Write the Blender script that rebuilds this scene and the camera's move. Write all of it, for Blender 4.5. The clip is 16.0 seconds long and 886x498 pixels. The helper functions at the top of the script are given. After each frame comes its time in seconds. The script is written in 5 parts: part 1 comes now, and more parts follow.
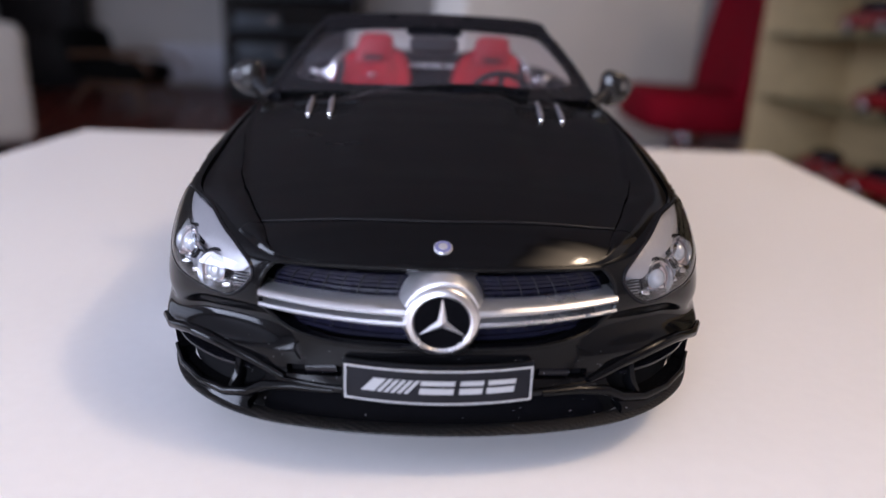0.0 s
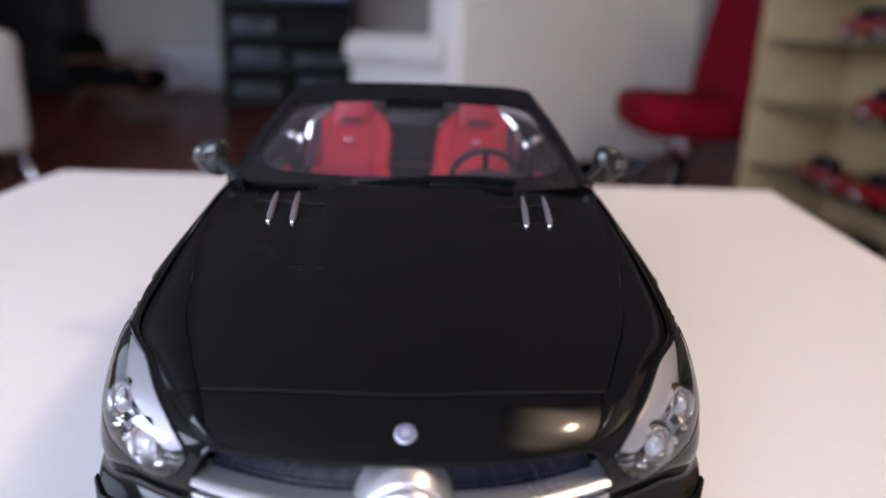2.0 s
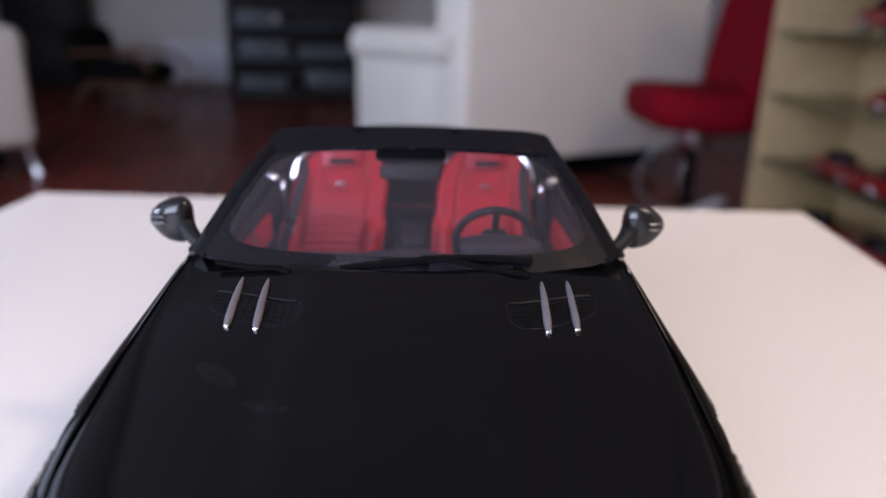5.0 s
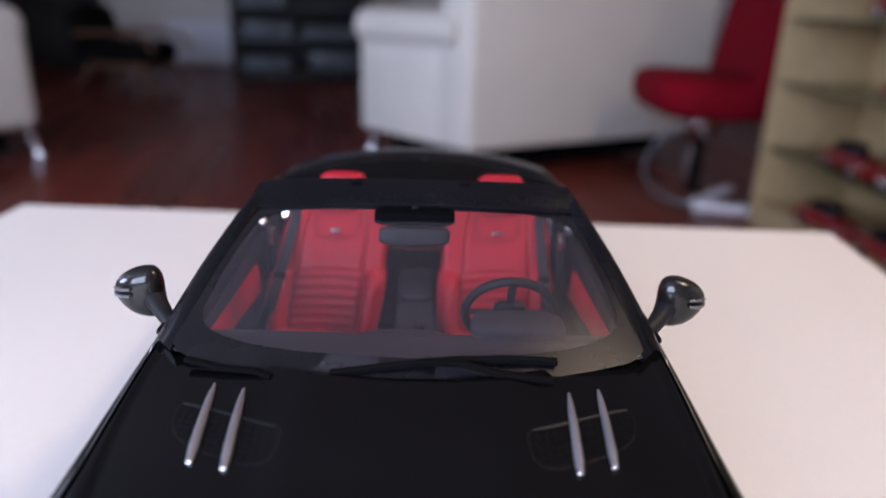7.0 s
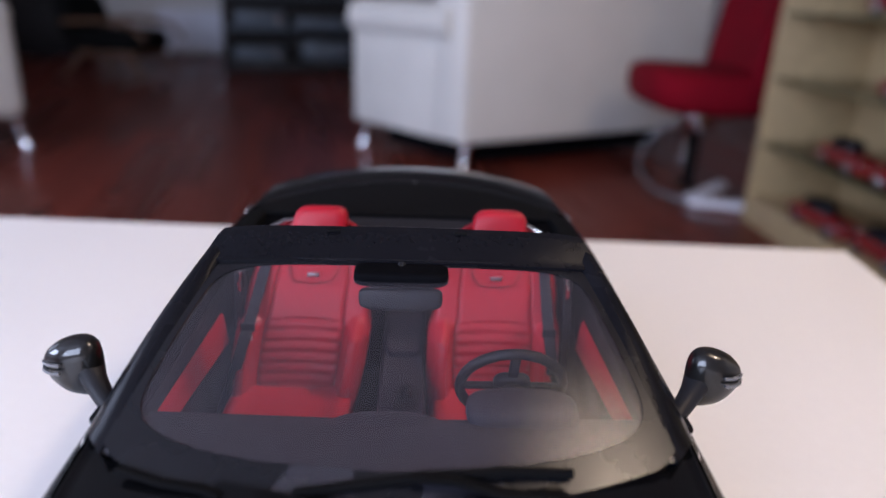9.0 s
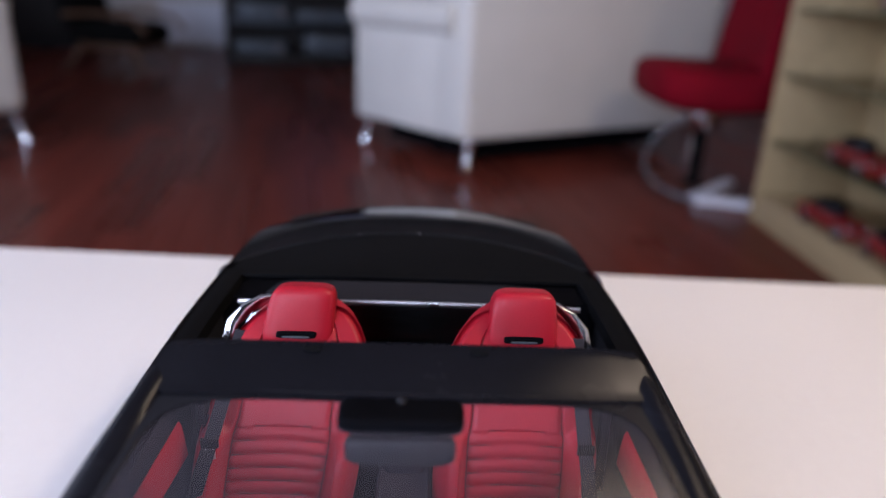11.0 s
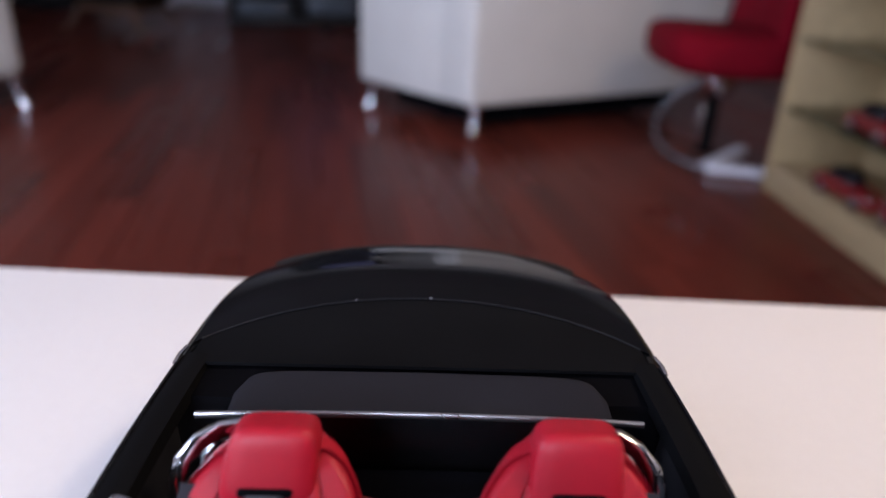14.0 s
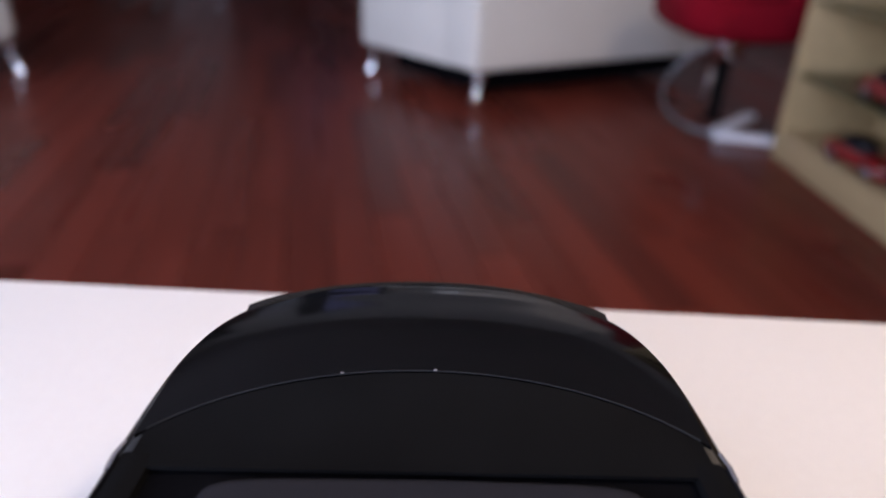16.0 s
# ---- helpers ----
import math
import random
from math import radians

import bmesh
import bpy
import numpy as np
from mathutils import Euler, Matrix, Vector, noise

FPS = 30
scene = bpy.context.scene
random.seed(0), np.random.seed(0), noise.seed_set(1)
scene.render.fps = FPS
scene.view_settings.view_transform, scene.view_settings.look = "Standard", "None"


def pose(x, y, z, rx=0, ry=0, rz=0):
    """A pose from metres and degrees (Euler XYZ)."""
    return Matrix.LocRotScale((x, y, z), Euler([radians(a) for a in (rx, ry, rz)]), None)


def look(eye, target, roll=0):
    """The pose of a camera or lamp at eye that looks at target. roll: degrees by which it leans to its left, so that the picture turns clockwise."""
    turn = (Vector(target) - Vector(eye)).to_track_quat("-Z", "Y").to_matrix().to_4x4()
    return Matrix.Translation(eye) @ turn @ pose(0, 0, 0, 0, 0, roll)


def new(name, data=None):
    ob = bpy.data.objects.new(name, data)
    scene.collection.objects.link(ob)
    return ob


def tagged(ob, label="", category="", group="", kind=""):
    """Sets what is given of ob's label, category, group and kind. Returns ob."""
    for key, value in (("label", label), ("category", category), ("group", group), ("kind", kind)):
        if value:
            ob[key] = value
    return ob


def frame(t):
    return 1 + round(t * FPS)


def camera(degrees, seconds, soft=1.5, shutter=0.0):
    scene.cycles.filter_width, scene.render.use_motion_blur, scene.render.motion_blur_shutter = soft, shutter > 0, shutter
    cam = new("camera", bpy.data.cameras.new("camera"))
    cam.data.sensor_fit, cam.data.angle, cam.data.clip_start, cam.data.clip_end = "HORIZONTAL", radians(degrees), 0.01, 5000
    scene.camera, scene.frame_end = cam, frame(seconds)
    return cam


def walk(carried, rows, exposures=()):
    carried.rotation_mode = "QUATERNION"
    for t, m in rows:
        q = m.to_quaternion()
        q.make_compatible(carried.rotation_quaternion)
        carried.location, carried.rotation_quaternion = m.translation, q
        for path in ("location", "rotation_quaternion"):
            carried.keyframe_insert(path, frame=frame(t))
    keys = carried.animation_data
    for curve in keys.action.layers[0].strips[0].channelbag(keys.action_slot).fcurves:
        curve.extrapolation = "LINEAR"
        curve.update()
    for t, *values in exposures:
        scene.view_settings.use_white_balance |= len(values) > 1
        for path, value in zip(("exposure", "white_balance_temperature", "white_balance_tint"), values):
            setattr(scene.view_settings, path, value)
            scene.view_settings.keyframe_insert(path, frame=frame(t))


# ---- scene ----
# ---------------------------------------------------------------- camera
# A scale model (1:18) stands on a white table; the room behind it is full size.
TABLE = 0.65          # height of the table top
SCALE = 1 / 18        # the model car is built in full-size metres under one scaled root
cam = camera(65.03, 16.0)
cam.data.dof.use_dof = True
cam.data.dof.focus_distance = 0.126
cam.data.dof.aperture_fstop = 10.0
PATH = [
    (0.0, -0.00383, -0.09800, 0.71727, -2.27, -17.64, 1.96),
    (0.5, -0.00357, -0.09114, 0.72331, -2.08, -17.41, 1.70),
    (1.0, 0.00028, -0.08214, 0.73119, -2.11, -17.57, 1.59),
    (1.5, 0.00180, -0.07770, 0.73399, -2.28, -17.62, 1.60),
    (2.0, 0.00121, -0.07601, 0.73632, -2.36, -17.50, 1.67),
    (2.5, 0.00131, -0.07197, 0.73896, -2.31, -17.72, 1.67),
    (3.0, 0.00157, -0.06871, 0.74146, -2.13, -17.83, 1.62),
    (3.5, 0.00196, -0.06321, 0.74432, -2.00, -18.04, 1.51),
    (6.0, 0.00339, -0.02841, 0.75086, -1.51, -18.71, 1.44),
    (6.5, 0.00261, -0.02223, 0.75647, -1.35, -19.32, 1.54),
    (7.0, 0.00248, -0.01574, 0.75840, -1.48, -19.77, 1.71),
    (7.5, 0.00333, -0.00989, 0.76195, -1.96, -19.78, 1.94),
    (8.0, 0.00238, -0.00418, 0.76185, -2.37, -20.10, 2.15),
    (8.5, 0.00272, 0.00213, 0.76224, -2.48, -20.28, 2.24),
    (9.0, 0.00291, 0.00910, 0.76317, -2.14, -20.48, 2.23),
    (11.5, 0.00182, 0.05204, 0.77364, -1.94, -21.32, 2.42),
    (12.0, 0.00286, 0.05777, 0.77802, -1.90, -21.67, 2.43),
    (12.5, 0.00209, 0.06298, 0.77865, -1.73, -21.97, 2.40),
    (13.0, -0.00018, 0.06908, 0.77935, -1.48, -22.64, 2.35),
    (13.5, -0.00057, 0.07864, 0.77905, -1.51, -23.23, 2.34),
    (14.0, -0.00022, 0.08831, 0.77613, -1.63, -24.09, 2.37),
    (14.5, -0.00031, 0.09837, 0.77647, -1.70, -25.14, 2.37),
    (15.0, 0.00073, 0.10752, 0.77631, -1.69, -26.20, 2.36),
    (15.5, -0.00114, 0.11463, 0.77603, -1.62, -26.68, 2.35),
    (16.0, -0.00069, 0.12257, 0.77802, -1.50, -26.99, 2.32),
]
walk(cam, [(t, pose(x, y, z, 90 + p, 0, w) @ pose(0, 0, 0, 0, 0, r)) for t, x, y, z, w, p, r in PATH],
     exposures=[(t, e, k, 19) for t, e, k in ((0.0, -0.37, 5880), (2.0, -0.17, 5890), (6.0, -0.11, 5780), (9.0, -0.05, 5620), (12.0, -0.10, 5650), (15.0, 0.06, 5720), (16.0, 0.10, 5730))])

# ---------------------------------------------------------------- light
world = bpy.data.worlds.new("world")
scene.world = world
world.use_nodes = True
wn = world.node_tree.nodes
sky = wn.new("ShaderNodeTexSky")
sky.sky_type, sky.sun_disc, sky.sun_elevation, sky.sun_rotation = "NISHITA", False, radians(35), radians(200)
world.node_tree.links.new(sky.outputs[0], wn["Background"].inputs[0])
wn["Background"].inputs[1].default_value = 0.08


def area_lamp(name, m, sx, sy, watts, color):
    lamp = bpy.data.lights.new(name, "AREA")
    lamp.shape, lamp.size, lamp.size_y, lamp.energy, lamp.color = "RECTANGLE", sx, sy, watts, color
    ob = new(name, lamp)
    ob.matrix_world = m
    return ob


# daylight through three windows; warm light from an unseen ceiling lamp with added glow disc
area_lamp("window_daylight", look((-1.4, -2.46, 1.5), (-1.4, 0, 1.5)), 2.5, 1.5, 128, (0.83, 0.90, 1.0))
area_lamp("side_window_daylight", look((-4.16, -0.5, 1.45), (0, -0.5, 1.45)), 1.7, 1.2, 105, (0.80, 0.87, 1.0))
area_lamp("far_window_daylight", look((-4.16, 2.3, 1.5), (0, 2.3, 1.5)), 1.8, 1.5, 16, (0.84, 0.89, 1.0))
LAMP_GLOW, BULB_GLOW = 12.5, 280.0      # radiance of the added glow disc and of the bulb under it

# ---------------------------------------------------------------- materials
def mat(name, color, rough=0.5, metal=0.0, var=0.12, grain=40.0, stain=4.0, bump=0.0, rough_var=0.08, spec=0.5, coat=0.0, stretch=(1, 1, 1)):
    """A surface with fine grain and broad stains; sizes in the object's own metres."""
    m = bpy.data.materials.new(name)
    m.use_nodes = True
    nt = m.node_tree
    n, l = nt.nodes, nt.links
    b = n["Principled BSDF"]
    co = n.new("ShaderNodeTexCoord")
    mp = n.new("ShaderNodeMapping")
    mp.inputs["Scale"].default_value = stretch
    l.new(co.outputs["Object"], mp.inputs[0])
    fine, broad = n.new("ShaderNodeTexNoise"), n.new("ShaderNodeTexNoise")
    fine.inputs["Scale"].default_value, broad.inputs["Scale"].default_value = grain, stain
    fine.inputs["Detail"].default_value = broad.inputs["Detail"].default_value = 4
    l.new(mp.outputs[0], fine.inputs[0]), l.new(mp.outputs[0], broad.inputs[0])
    add = n.new("ShaderNodeMath")
    add.operation = "ADD"
    l.new(fine.outputs[0], add.inputs[0]), l.new(broad.outputs[0], add.inputs[1])
    ramp = n.new("ShaderNodeMapRange")
    ramp.inputs["From Min"].default_value, ramp.inputs["From Max"].default_value = 0.6, 1.4
    l.new(add.outputs[0], ramp.inputs[0])
    mix = n.new("ShaderNodeMix")
    mix.data_type = "RGBA"
    mix.inputs["A"].default_value = (*[max(0, c * (1 - var)) for c in color], 1)
    mix.inputs["B"].default_value = (*[min(1, c * (1 + var)) for c in color], 1)
    l.new(ramp.outputs[0], mix.inputs["Factor"])
    l.new(mix.outputs["Result"], b.inputs["Base Color"])
    rr = n.new("ShaderNodeMapRange")
    rr.inputs["From Min"].default_value, rr.inputs["From Max"].default_value = 0.3, 0.7
    rr.inputs["To Min"].default_value, rr.inputs["To Max"].default_value = max(0.0, rough - rough_var), min(1, rough + rough_var)
    l.new(broad.outputs[0], rr.inputs[0])
    l.new(rr.outputs[0], b.inputs["Roughness"])
    b.inputs["Metallic"].default_value = metal
    b.inputs["Specular IOR Level"].default_value = spec
    b.inputs["Coat Weight"].default_value = coat
    b.inputs["Coat Roughness"].default_value = 0.03
    if bump:
        bp = n.new("ShaderNodeBump")
        bp.inputs["Strength"].default_value, bp.inputs["Distance"].default_value = 1.0, bump
        l.new(fine.outputs[0], bp.inputs["Height"])
        l.new(bp.outputs[0], b.inputs["Normal"])
    return m


def glass(name, tint, gloss=0.03, rough=0.0, haze=0.0):
    """Thin clear pane: see-through, with a mirror that grows at glancing angles."""
    m = bpy.data.materials.new(name)
    m.use_nodes = True
    n, l = m.node_tree.nodes, m.node_tree.links
    n.clear()
    out, mix = n.new("ShaderNodeOutputMaterial"), n.new("ShaderNodeMixShader")
    clear, mirror, fres = n.new("ShaderNodeBsdfTransparent"), n.new("ShaderNodeBsdfGlossy"), n.new("ShaderNodeFresnel")
    clear.inputs[0].default_value = (*tint, 1)
    mirror.inputs["Roughness"].default_value = rough
    fres.inputs[0].default_value = 1.5
    add = n.new("ShaderNodeMath")
    add.operation = "ADD"
    add.inputs[1].default_value = gloss
    l.new(fres.outputs[0], add.inputs[0])
    l.new(add.outputs[0], mix.inputs[0]), l.new(clear.outputs[0], mix.inputs[1]), l.new(mirror.outputs[0], mix.inputs[2])
    # violet-grey film puts a milky veil of reflected room light into the glass
    if haze:
        dust_and_haze, veil = n.new("ShaderNodeMixShader"), n.new("ShaderNodeBsdfDiffuse")
        veil.inputs[0].default_value = (0.52, 0.50, 0.66, 1)
        nz = n.new("ShaderNodeTexNoise")
        nz.inputs["Scale"].default_value, nz.inputs["Detail"].default_value = 3.0, 5
        rng = n.new("ShaderNodeMapRange")
        rng.inputs["To Min"].default_value, rng.inputs["To Max"].default_value = haze * 0.6, haze * 1.4
        l.new(nz.outputs[0], rng.inputs[0]), l.new(rng.outputs[0], dust_and_haze.inputs[0])
        l.new(mix.outputs[0], dust_and_haze.inputs[1]), l.new(veil.outputs[0], dust_and_haze.inputs[2])
        l.new(dust_and_haze.outputs[0], out.inputs[0])
    else:
        l.new(mix.outputs[0], out.inputs[0])
    return m


def carbon(name, size, light, coat=0.0):
    """Woven carbon fibre under clear lacquer."""
    m = mat(name, (0.02, 0.02, 0.022), 0.38, 0.0, coat=coat, spec=0.12)
    n, l = m.node_tree.nodes, m.node_tree.links
    co = n.new("ShaderNodeTexCoord")
    mp = n.new("ShaderNodeMapping")
    mp.inputs["Rotation"].default_value = (0.4, 0.6, radians(45))
    ch = n.new("ShaderNodeTexChecker")
    ch.inputs["Scale"].default_value = size
    ch.inputs[1].default_value, ch.inputs[2].default_value = (light, light * 0.92, light * 0.86, 1), (0.005, 0.005, 0.0055, 1)
    l.new(co.outputs["Object"], mp.inputs[0]), l.new(mp.outputs[0], ch.inputs[0])
    l.new(ch.outputs[0], n["Principled BSDF"].inputs["Base Color"])
    return m


def floorboard(name, islands):
    """Dark red-brown varnished board with its own tone and grain."""
    m = mat(name, (0.103, 0.0220, 0.0142), 0.30, var=0.45, grain=22, stain=2.5, rough_var=0.07, spec=0.085, stretch=(1, 0.08, 1))
    n, l = m.node_tree.nodes, m.node_tree.links
    tone = n.new("ShaderNodeNewGeometry").outputs["Random Per Island"] if islands else n.new("ShaderNodeObjectInfo").outputs["Random"]
    co, far, add = n["Texture Coordinate"], n.new("ShaderNodeVectorMath"), n.new("ShaderNodeVectorMath")
    far.operation, add.operation = "SCALE", "ADD"
    far.inputs[0].default_value = (7.0, 31.0, 13.0)
    l.new(tone, far.inputs["Scale"])
    l.new(co.outputs["Object"], add.inputs[0]), l.new(far.outputs[0], add.inputs[1]), l.new(add.outputs[0], n["Mapping"].inputs[0])
    own = n.new("ShaderNodeMix")
    own.data_type = "RGBA"
    own.inputs["A"].default_value, own.inputs["B"].default_value = (0.055, 0.0150, 0.0105, 1), (0.164, 0.032, 0.0190, 1)
    l.new(tone, own.inputs["Factor"])
    b = n["Principled BSDF"]
    old = b.inputs["Base Color"].links[0].from_socket
    mx = n.new("ShaderNodeMix")
    mx.data_type = "RGBA"
    mx.inputs["Factor"].default_value = 0.55
    l.new(own.outputs["Result"], mx.inputs["A"]), l.new(old, mx.inputs["B"])
    l.new(mx.outputs["Result"], b.inputs["Base Color"])
    return m


def glow(name, color, strength):
    m = bpy.data.materials.new(name)
    m.use_nodes = True
    b = m.node_tree.nodes["Principled BSDF"]
    b.inputs["Base Color"].default_value = (0.02, 0.02, 0.02, 1)
    b.inputs["Emission Color"].default_value, b.inputs["Emission Strength"].default_value = (*color, 1), strength
    return m


def fading_glow(name, color, strength, radius):
    """Added lamp disc: a glow that fades from the middle to the rim."""
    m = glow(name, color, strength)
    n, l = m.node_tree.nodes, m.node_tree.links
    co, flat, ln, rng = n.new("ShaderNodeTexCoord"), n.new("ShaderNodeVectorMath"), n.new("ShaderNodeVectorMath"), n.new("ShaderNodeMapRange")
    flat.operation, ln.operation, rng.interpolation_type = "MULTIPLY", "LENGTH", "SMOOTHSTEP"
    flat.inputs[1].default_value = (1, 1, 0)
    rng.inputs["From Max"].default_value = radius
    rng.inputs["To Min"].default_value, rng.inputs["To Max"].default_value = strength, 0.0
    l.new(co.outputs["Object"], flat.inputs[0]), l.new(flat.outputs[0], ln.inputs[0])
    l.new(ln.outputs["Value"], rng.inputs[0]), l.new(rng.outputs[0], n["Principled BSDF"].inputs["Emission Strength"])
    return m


PAINT = mat("black_lacquer", (0.003, 0.003, 0.0035), 0.105, var=0.3, rough_var=0.03, grain=60, stain=2, spec=0.20)
MATT = mat("matt_black_plastic", (0.005, 0.005, 0.0055), 0.6, var=0.2, grain=200, stain=5, spec=0.035)
SOFT = mat("black_soft_plastic", (0.009, 0.009, 0.011), 0.5, var=0.2, grain=150, stain=6, spec=0.22)
GLOSSB = mat("glossy_black_plastic", (0.006, 0.006, 0.008), 0.14, var=0.2, spec=0.25)
RUBBER = mat("tyre_rubber", (0.02, 0.02, 0.02), 0.8, var=0.2, bump=0.001)
CHROME = mat("chrome", (0.82, 0.82, 0.84), 0.10, 1.0, var=0.04, rough_var=0.04)
SATIN = mat("satin_silver", (0.78, 0.77, 0.78), 0.30, 1.0, var=0.06, rough_var=0.06, grain=80)
SILVERP = mat("silver_paint", (0.55, 0.54, 0.56), 0.35, 0.6, var=0.06, grain=120)
FINM = mat("dull_silver_fin", (0.27, 0.26, 0.29), 0.42, 0.6, var=0.1, grain=120)
LAMPREF = mat("headlamp_reflector", (0.46, 0.46, 0.49), 0.32, 0.25, var=0.10, grain=25, stain=9)
RED = mat("red_leather", (0.37, 0.008, 0.020), 0.42, var=0.08, grain=220, stain=5, bump=0.00006, spec=0.3)
REDD = mat("red_leather_seam", (0.10, 0.003, 0.005), 0.6, var=0.1)
AMBER = mat("amber_bulb", (0.42, 0.32, 0.29), 0.3, var=0.1)
BADGE = mat("blue_badge_enamel", (0.22, 0.22, 0.42), 0.3, 0.3, var=0.1)
CARBON = carbon("carbon_fibre", 110, 0.032)
CARBONF = carbon("fine_carbon_fibre", 240, 0.008, 0.9)
VOID = mat("flat_black", (0.003, 0.003, 0.004), 0.7, var=0.2, spec=0.02)
WEBBING = mat("charcoal_belt_webbing", (0.022, 0.021, 0.027), 0.75, var=0.12, grain=260, stain=5, spec=0.15)
DASH = mat("dark_grey_dashboard", (0.024, 0.022, 0.029), 0.6, var=0.10, grain=30, stain=4, spec=0.12)
SHELFG = mat("grey_textile", (0.015, 0.015, 0.020), 0.8, var=0.2, grain=200, spec=0.15)
WSGLASS = glass("windscreen_glass", (0.96, 0.93, 0.97), 0.006, 0.20, 0.027)
LENSG = mat("lamp_lens", (0.62, 0.64, 0.68), 0.08, 0.6, var=0.15, grain=20)
HEADM = mat("satin_black_header", (0.005, 0.005, 0.007), 0.24, var=0.3, grain=60, stain=3, spec=0.12)
# lighter than the lacquer: edge highlights put into the colour
EDGEG = mat("edge_highlight_grey", (0.012, 0.012, 0.014), 0.42, var=0.3, grain=30, spec=0.2)
# chrome feet kept pale and bluish: the window's reflection put into the colour
BARCH = mat("window_lit_chrome", (0.88, 0.88, 0.93), 0.35, 0.45, var=0.06)
SMEAR = mat("dull_smear", (0.0048, 0.0048, 0.0055), 0.30, var=0.4, grain=90, stain=30, spec=0.2)
DUST = mat("pale_dust", (0.26, 0.26, 0.29), 0.9, var=0.3)
TUBE = mat("dark_steel_tube", (0.19, 0.19, 0.20), 0.3, 0.6, var=0.1)
BARS = mat("brushed_silver_bar", (0.80, 0.80, 0.82), 0.30, 0.86, var=0.06, rough_var=0.06, grain=80)
SHELFGL = glass("shelf_glass", (0.86, 0.88, 0.80), 0.02)
OLIVE = mat("green_glass_edge", (0.11, 0.105, 0.045), 0.3, var=0.2)
LOUVRE = mat("blue_black_louvre", (0.008, 0.008, 0.017), 0.25, var=0.4, grain=30, stain=9, spec=0.2)
BORDER = mat("black_printed_glass", (0.006, 0.006, 0.008), 0.27, var=0.2, spec=0.30)
CLEAR = glass("clear_cover_glass", (0.94, 0.94, 0.95), 0.03)
SMOKE = glass("smoked_mesh_pane", (0.35, 0.35, 0.38), 0.05, 0.25)
PLATEW = mat("plate_white", (0.38, 0.38, 0.39), 0.45, var=0.05)
PLATEK = mat("plate_black", (0.010, 0.010, 0.013), 0.45, var=0.1, spec=0.15)
MESH = mat("grille_black", (0.010, 0.010, 0.022), 0.35, var=0.3, grain=30, spec=0.06)
WHITET = mat("white_laminate", (0.88, 0.865, 0.86), 0.42, var=0.02, grain=300, stain=9, rough_var=0.05)
CREAM = mat("cream_leather", (0.61, 0.59, 0.545), 0.48, var=0.05, grain=220, stain=6, bump=0.0008)
REDF = mat("red_chair_fabric", (0.15, 0.0015, 0.008), 0.8, var=0.2, grain=300, stain=8, bump=0.001, spec=0.1)
WOOD = mat("pale_yellow_wood", (0.38, 0.28, 0.145), 0.5, var=0.22, grain=25, stain=3, stretch=(1, 0.15, 1), rough_var=0.06)
WOODD = mat("brown_wood", (0.12, 0.06, 0.03), 0.5, var=0.3, grain=30, stretch=(1, 1, 0.2))
WALLM = mat("white_wall_paint", (0.59, 0.567, 0.545), 0.85, var=0.04, grain=90, stain=1.2, bump=0.0006)
CEILM = mat("ceiling_paint", (0.56, 0.555, 0.56), 0.9, var=0.03, grain=90, stain=1.0)
PLANK = floorboard("dark_red_floorboard", False)
BOARDS = floorboard("dark_red_floorboards", True)
DARKF = mat("dark_cabinet_finish", (0.014, 0.012, 0.012), 0.5, var=0.4, grain=20, spec=0.18)
GREYB = mat("grey_blue_device", (0.065, 0.078, 0.095), 0.45, 0.2, var=0.35, grain=10, spec=0.3)
BLACKF = mat("black_upholstery", (0.006, 0.006, 0.006), 0.85, var=0.3, grain=120, stain=5, spec=0.08)
RADW = mat("radiator_enamel", (0.72, 0.73, 0.80), 0.4, var=0.05)
MODELR = mat("red_model_paint", (0.17, 0.006, 0.008), 0.2, var=0.15, grain=10, coat=0.5)

# ---------------------------------------------------------------- mesh helpers
def link(name, bm, material, parent=None, label="", smooth=True):
    me = bpy.data.meshes.new(name)
    bmesh.ops.recalc_face_normals(bm, faces=bm.faces)
    if smooth:
        for f in bm.faces:
            f.smooth = True
        for e in bm.edges:
            if len(e.link_faces) == 2 and e.calc_face_angle(0) > 0.7:
                e.smooth = False
    bm.to_mesh(me)
    bm.free()
    me.materials.append(material)
    ob = new(name, me)
    if parent:
        ob.parent = parent
    if label:
        ob["label"] = label
    return ob


def part(name, bm, material, parent, label="", smooth=True):
    return link(name, bm, material, parent, label, smooth)


def empty(name, m=None, parent=None, label="", category="", group=""):
    ob = new(name)
    ob.empty_display_size = 0.02
    if m is not None:
        ob.matrix_world = m
    if parent:
        ob.parent = parent
    return tagged(ob, label, category, group)


def grid(rows, close=False):
    """A sheet through rows of points; close joins each row's end to its start."""
    bm = bmesh.new()
    vs = [[bm.verts.new(p) for p in r] for r in rows]
    for a, b in zip(vs, vs[1:]):
        n = len(a)
        for i in range(n if close else n - 1):
            j = (i + 1) % n
            bm.faces.new((a[i], a[j], b[j], b[i]))
    return bm


def solid(bm, t):
    """Gives a sheet thickness t, inwards from its normals."""
    bmesh.ops.recalc_face_normals(bm, faces=bm.faces)
    bmesh.ops.solidify(bm, geom=bm.faces[:], thickness=t)
    return bm


def box(lo, hi, bevel=0.0, seg=2):
    bm = bmesh.new()
    bmesh.ops.create_cube(bm, size=1.0)
    for v in bm.verts:
        v.co = Vector([(a + b) / 2 + c * (b - a) for a, b, c in zip(lo, hi, v.co)])
    if bevel:
        bmesh.ops.bevel(bm, geom=bm.edges[:], offset=bevel, segments=seg, affect="EDGES", profile=0.5)
    return bm


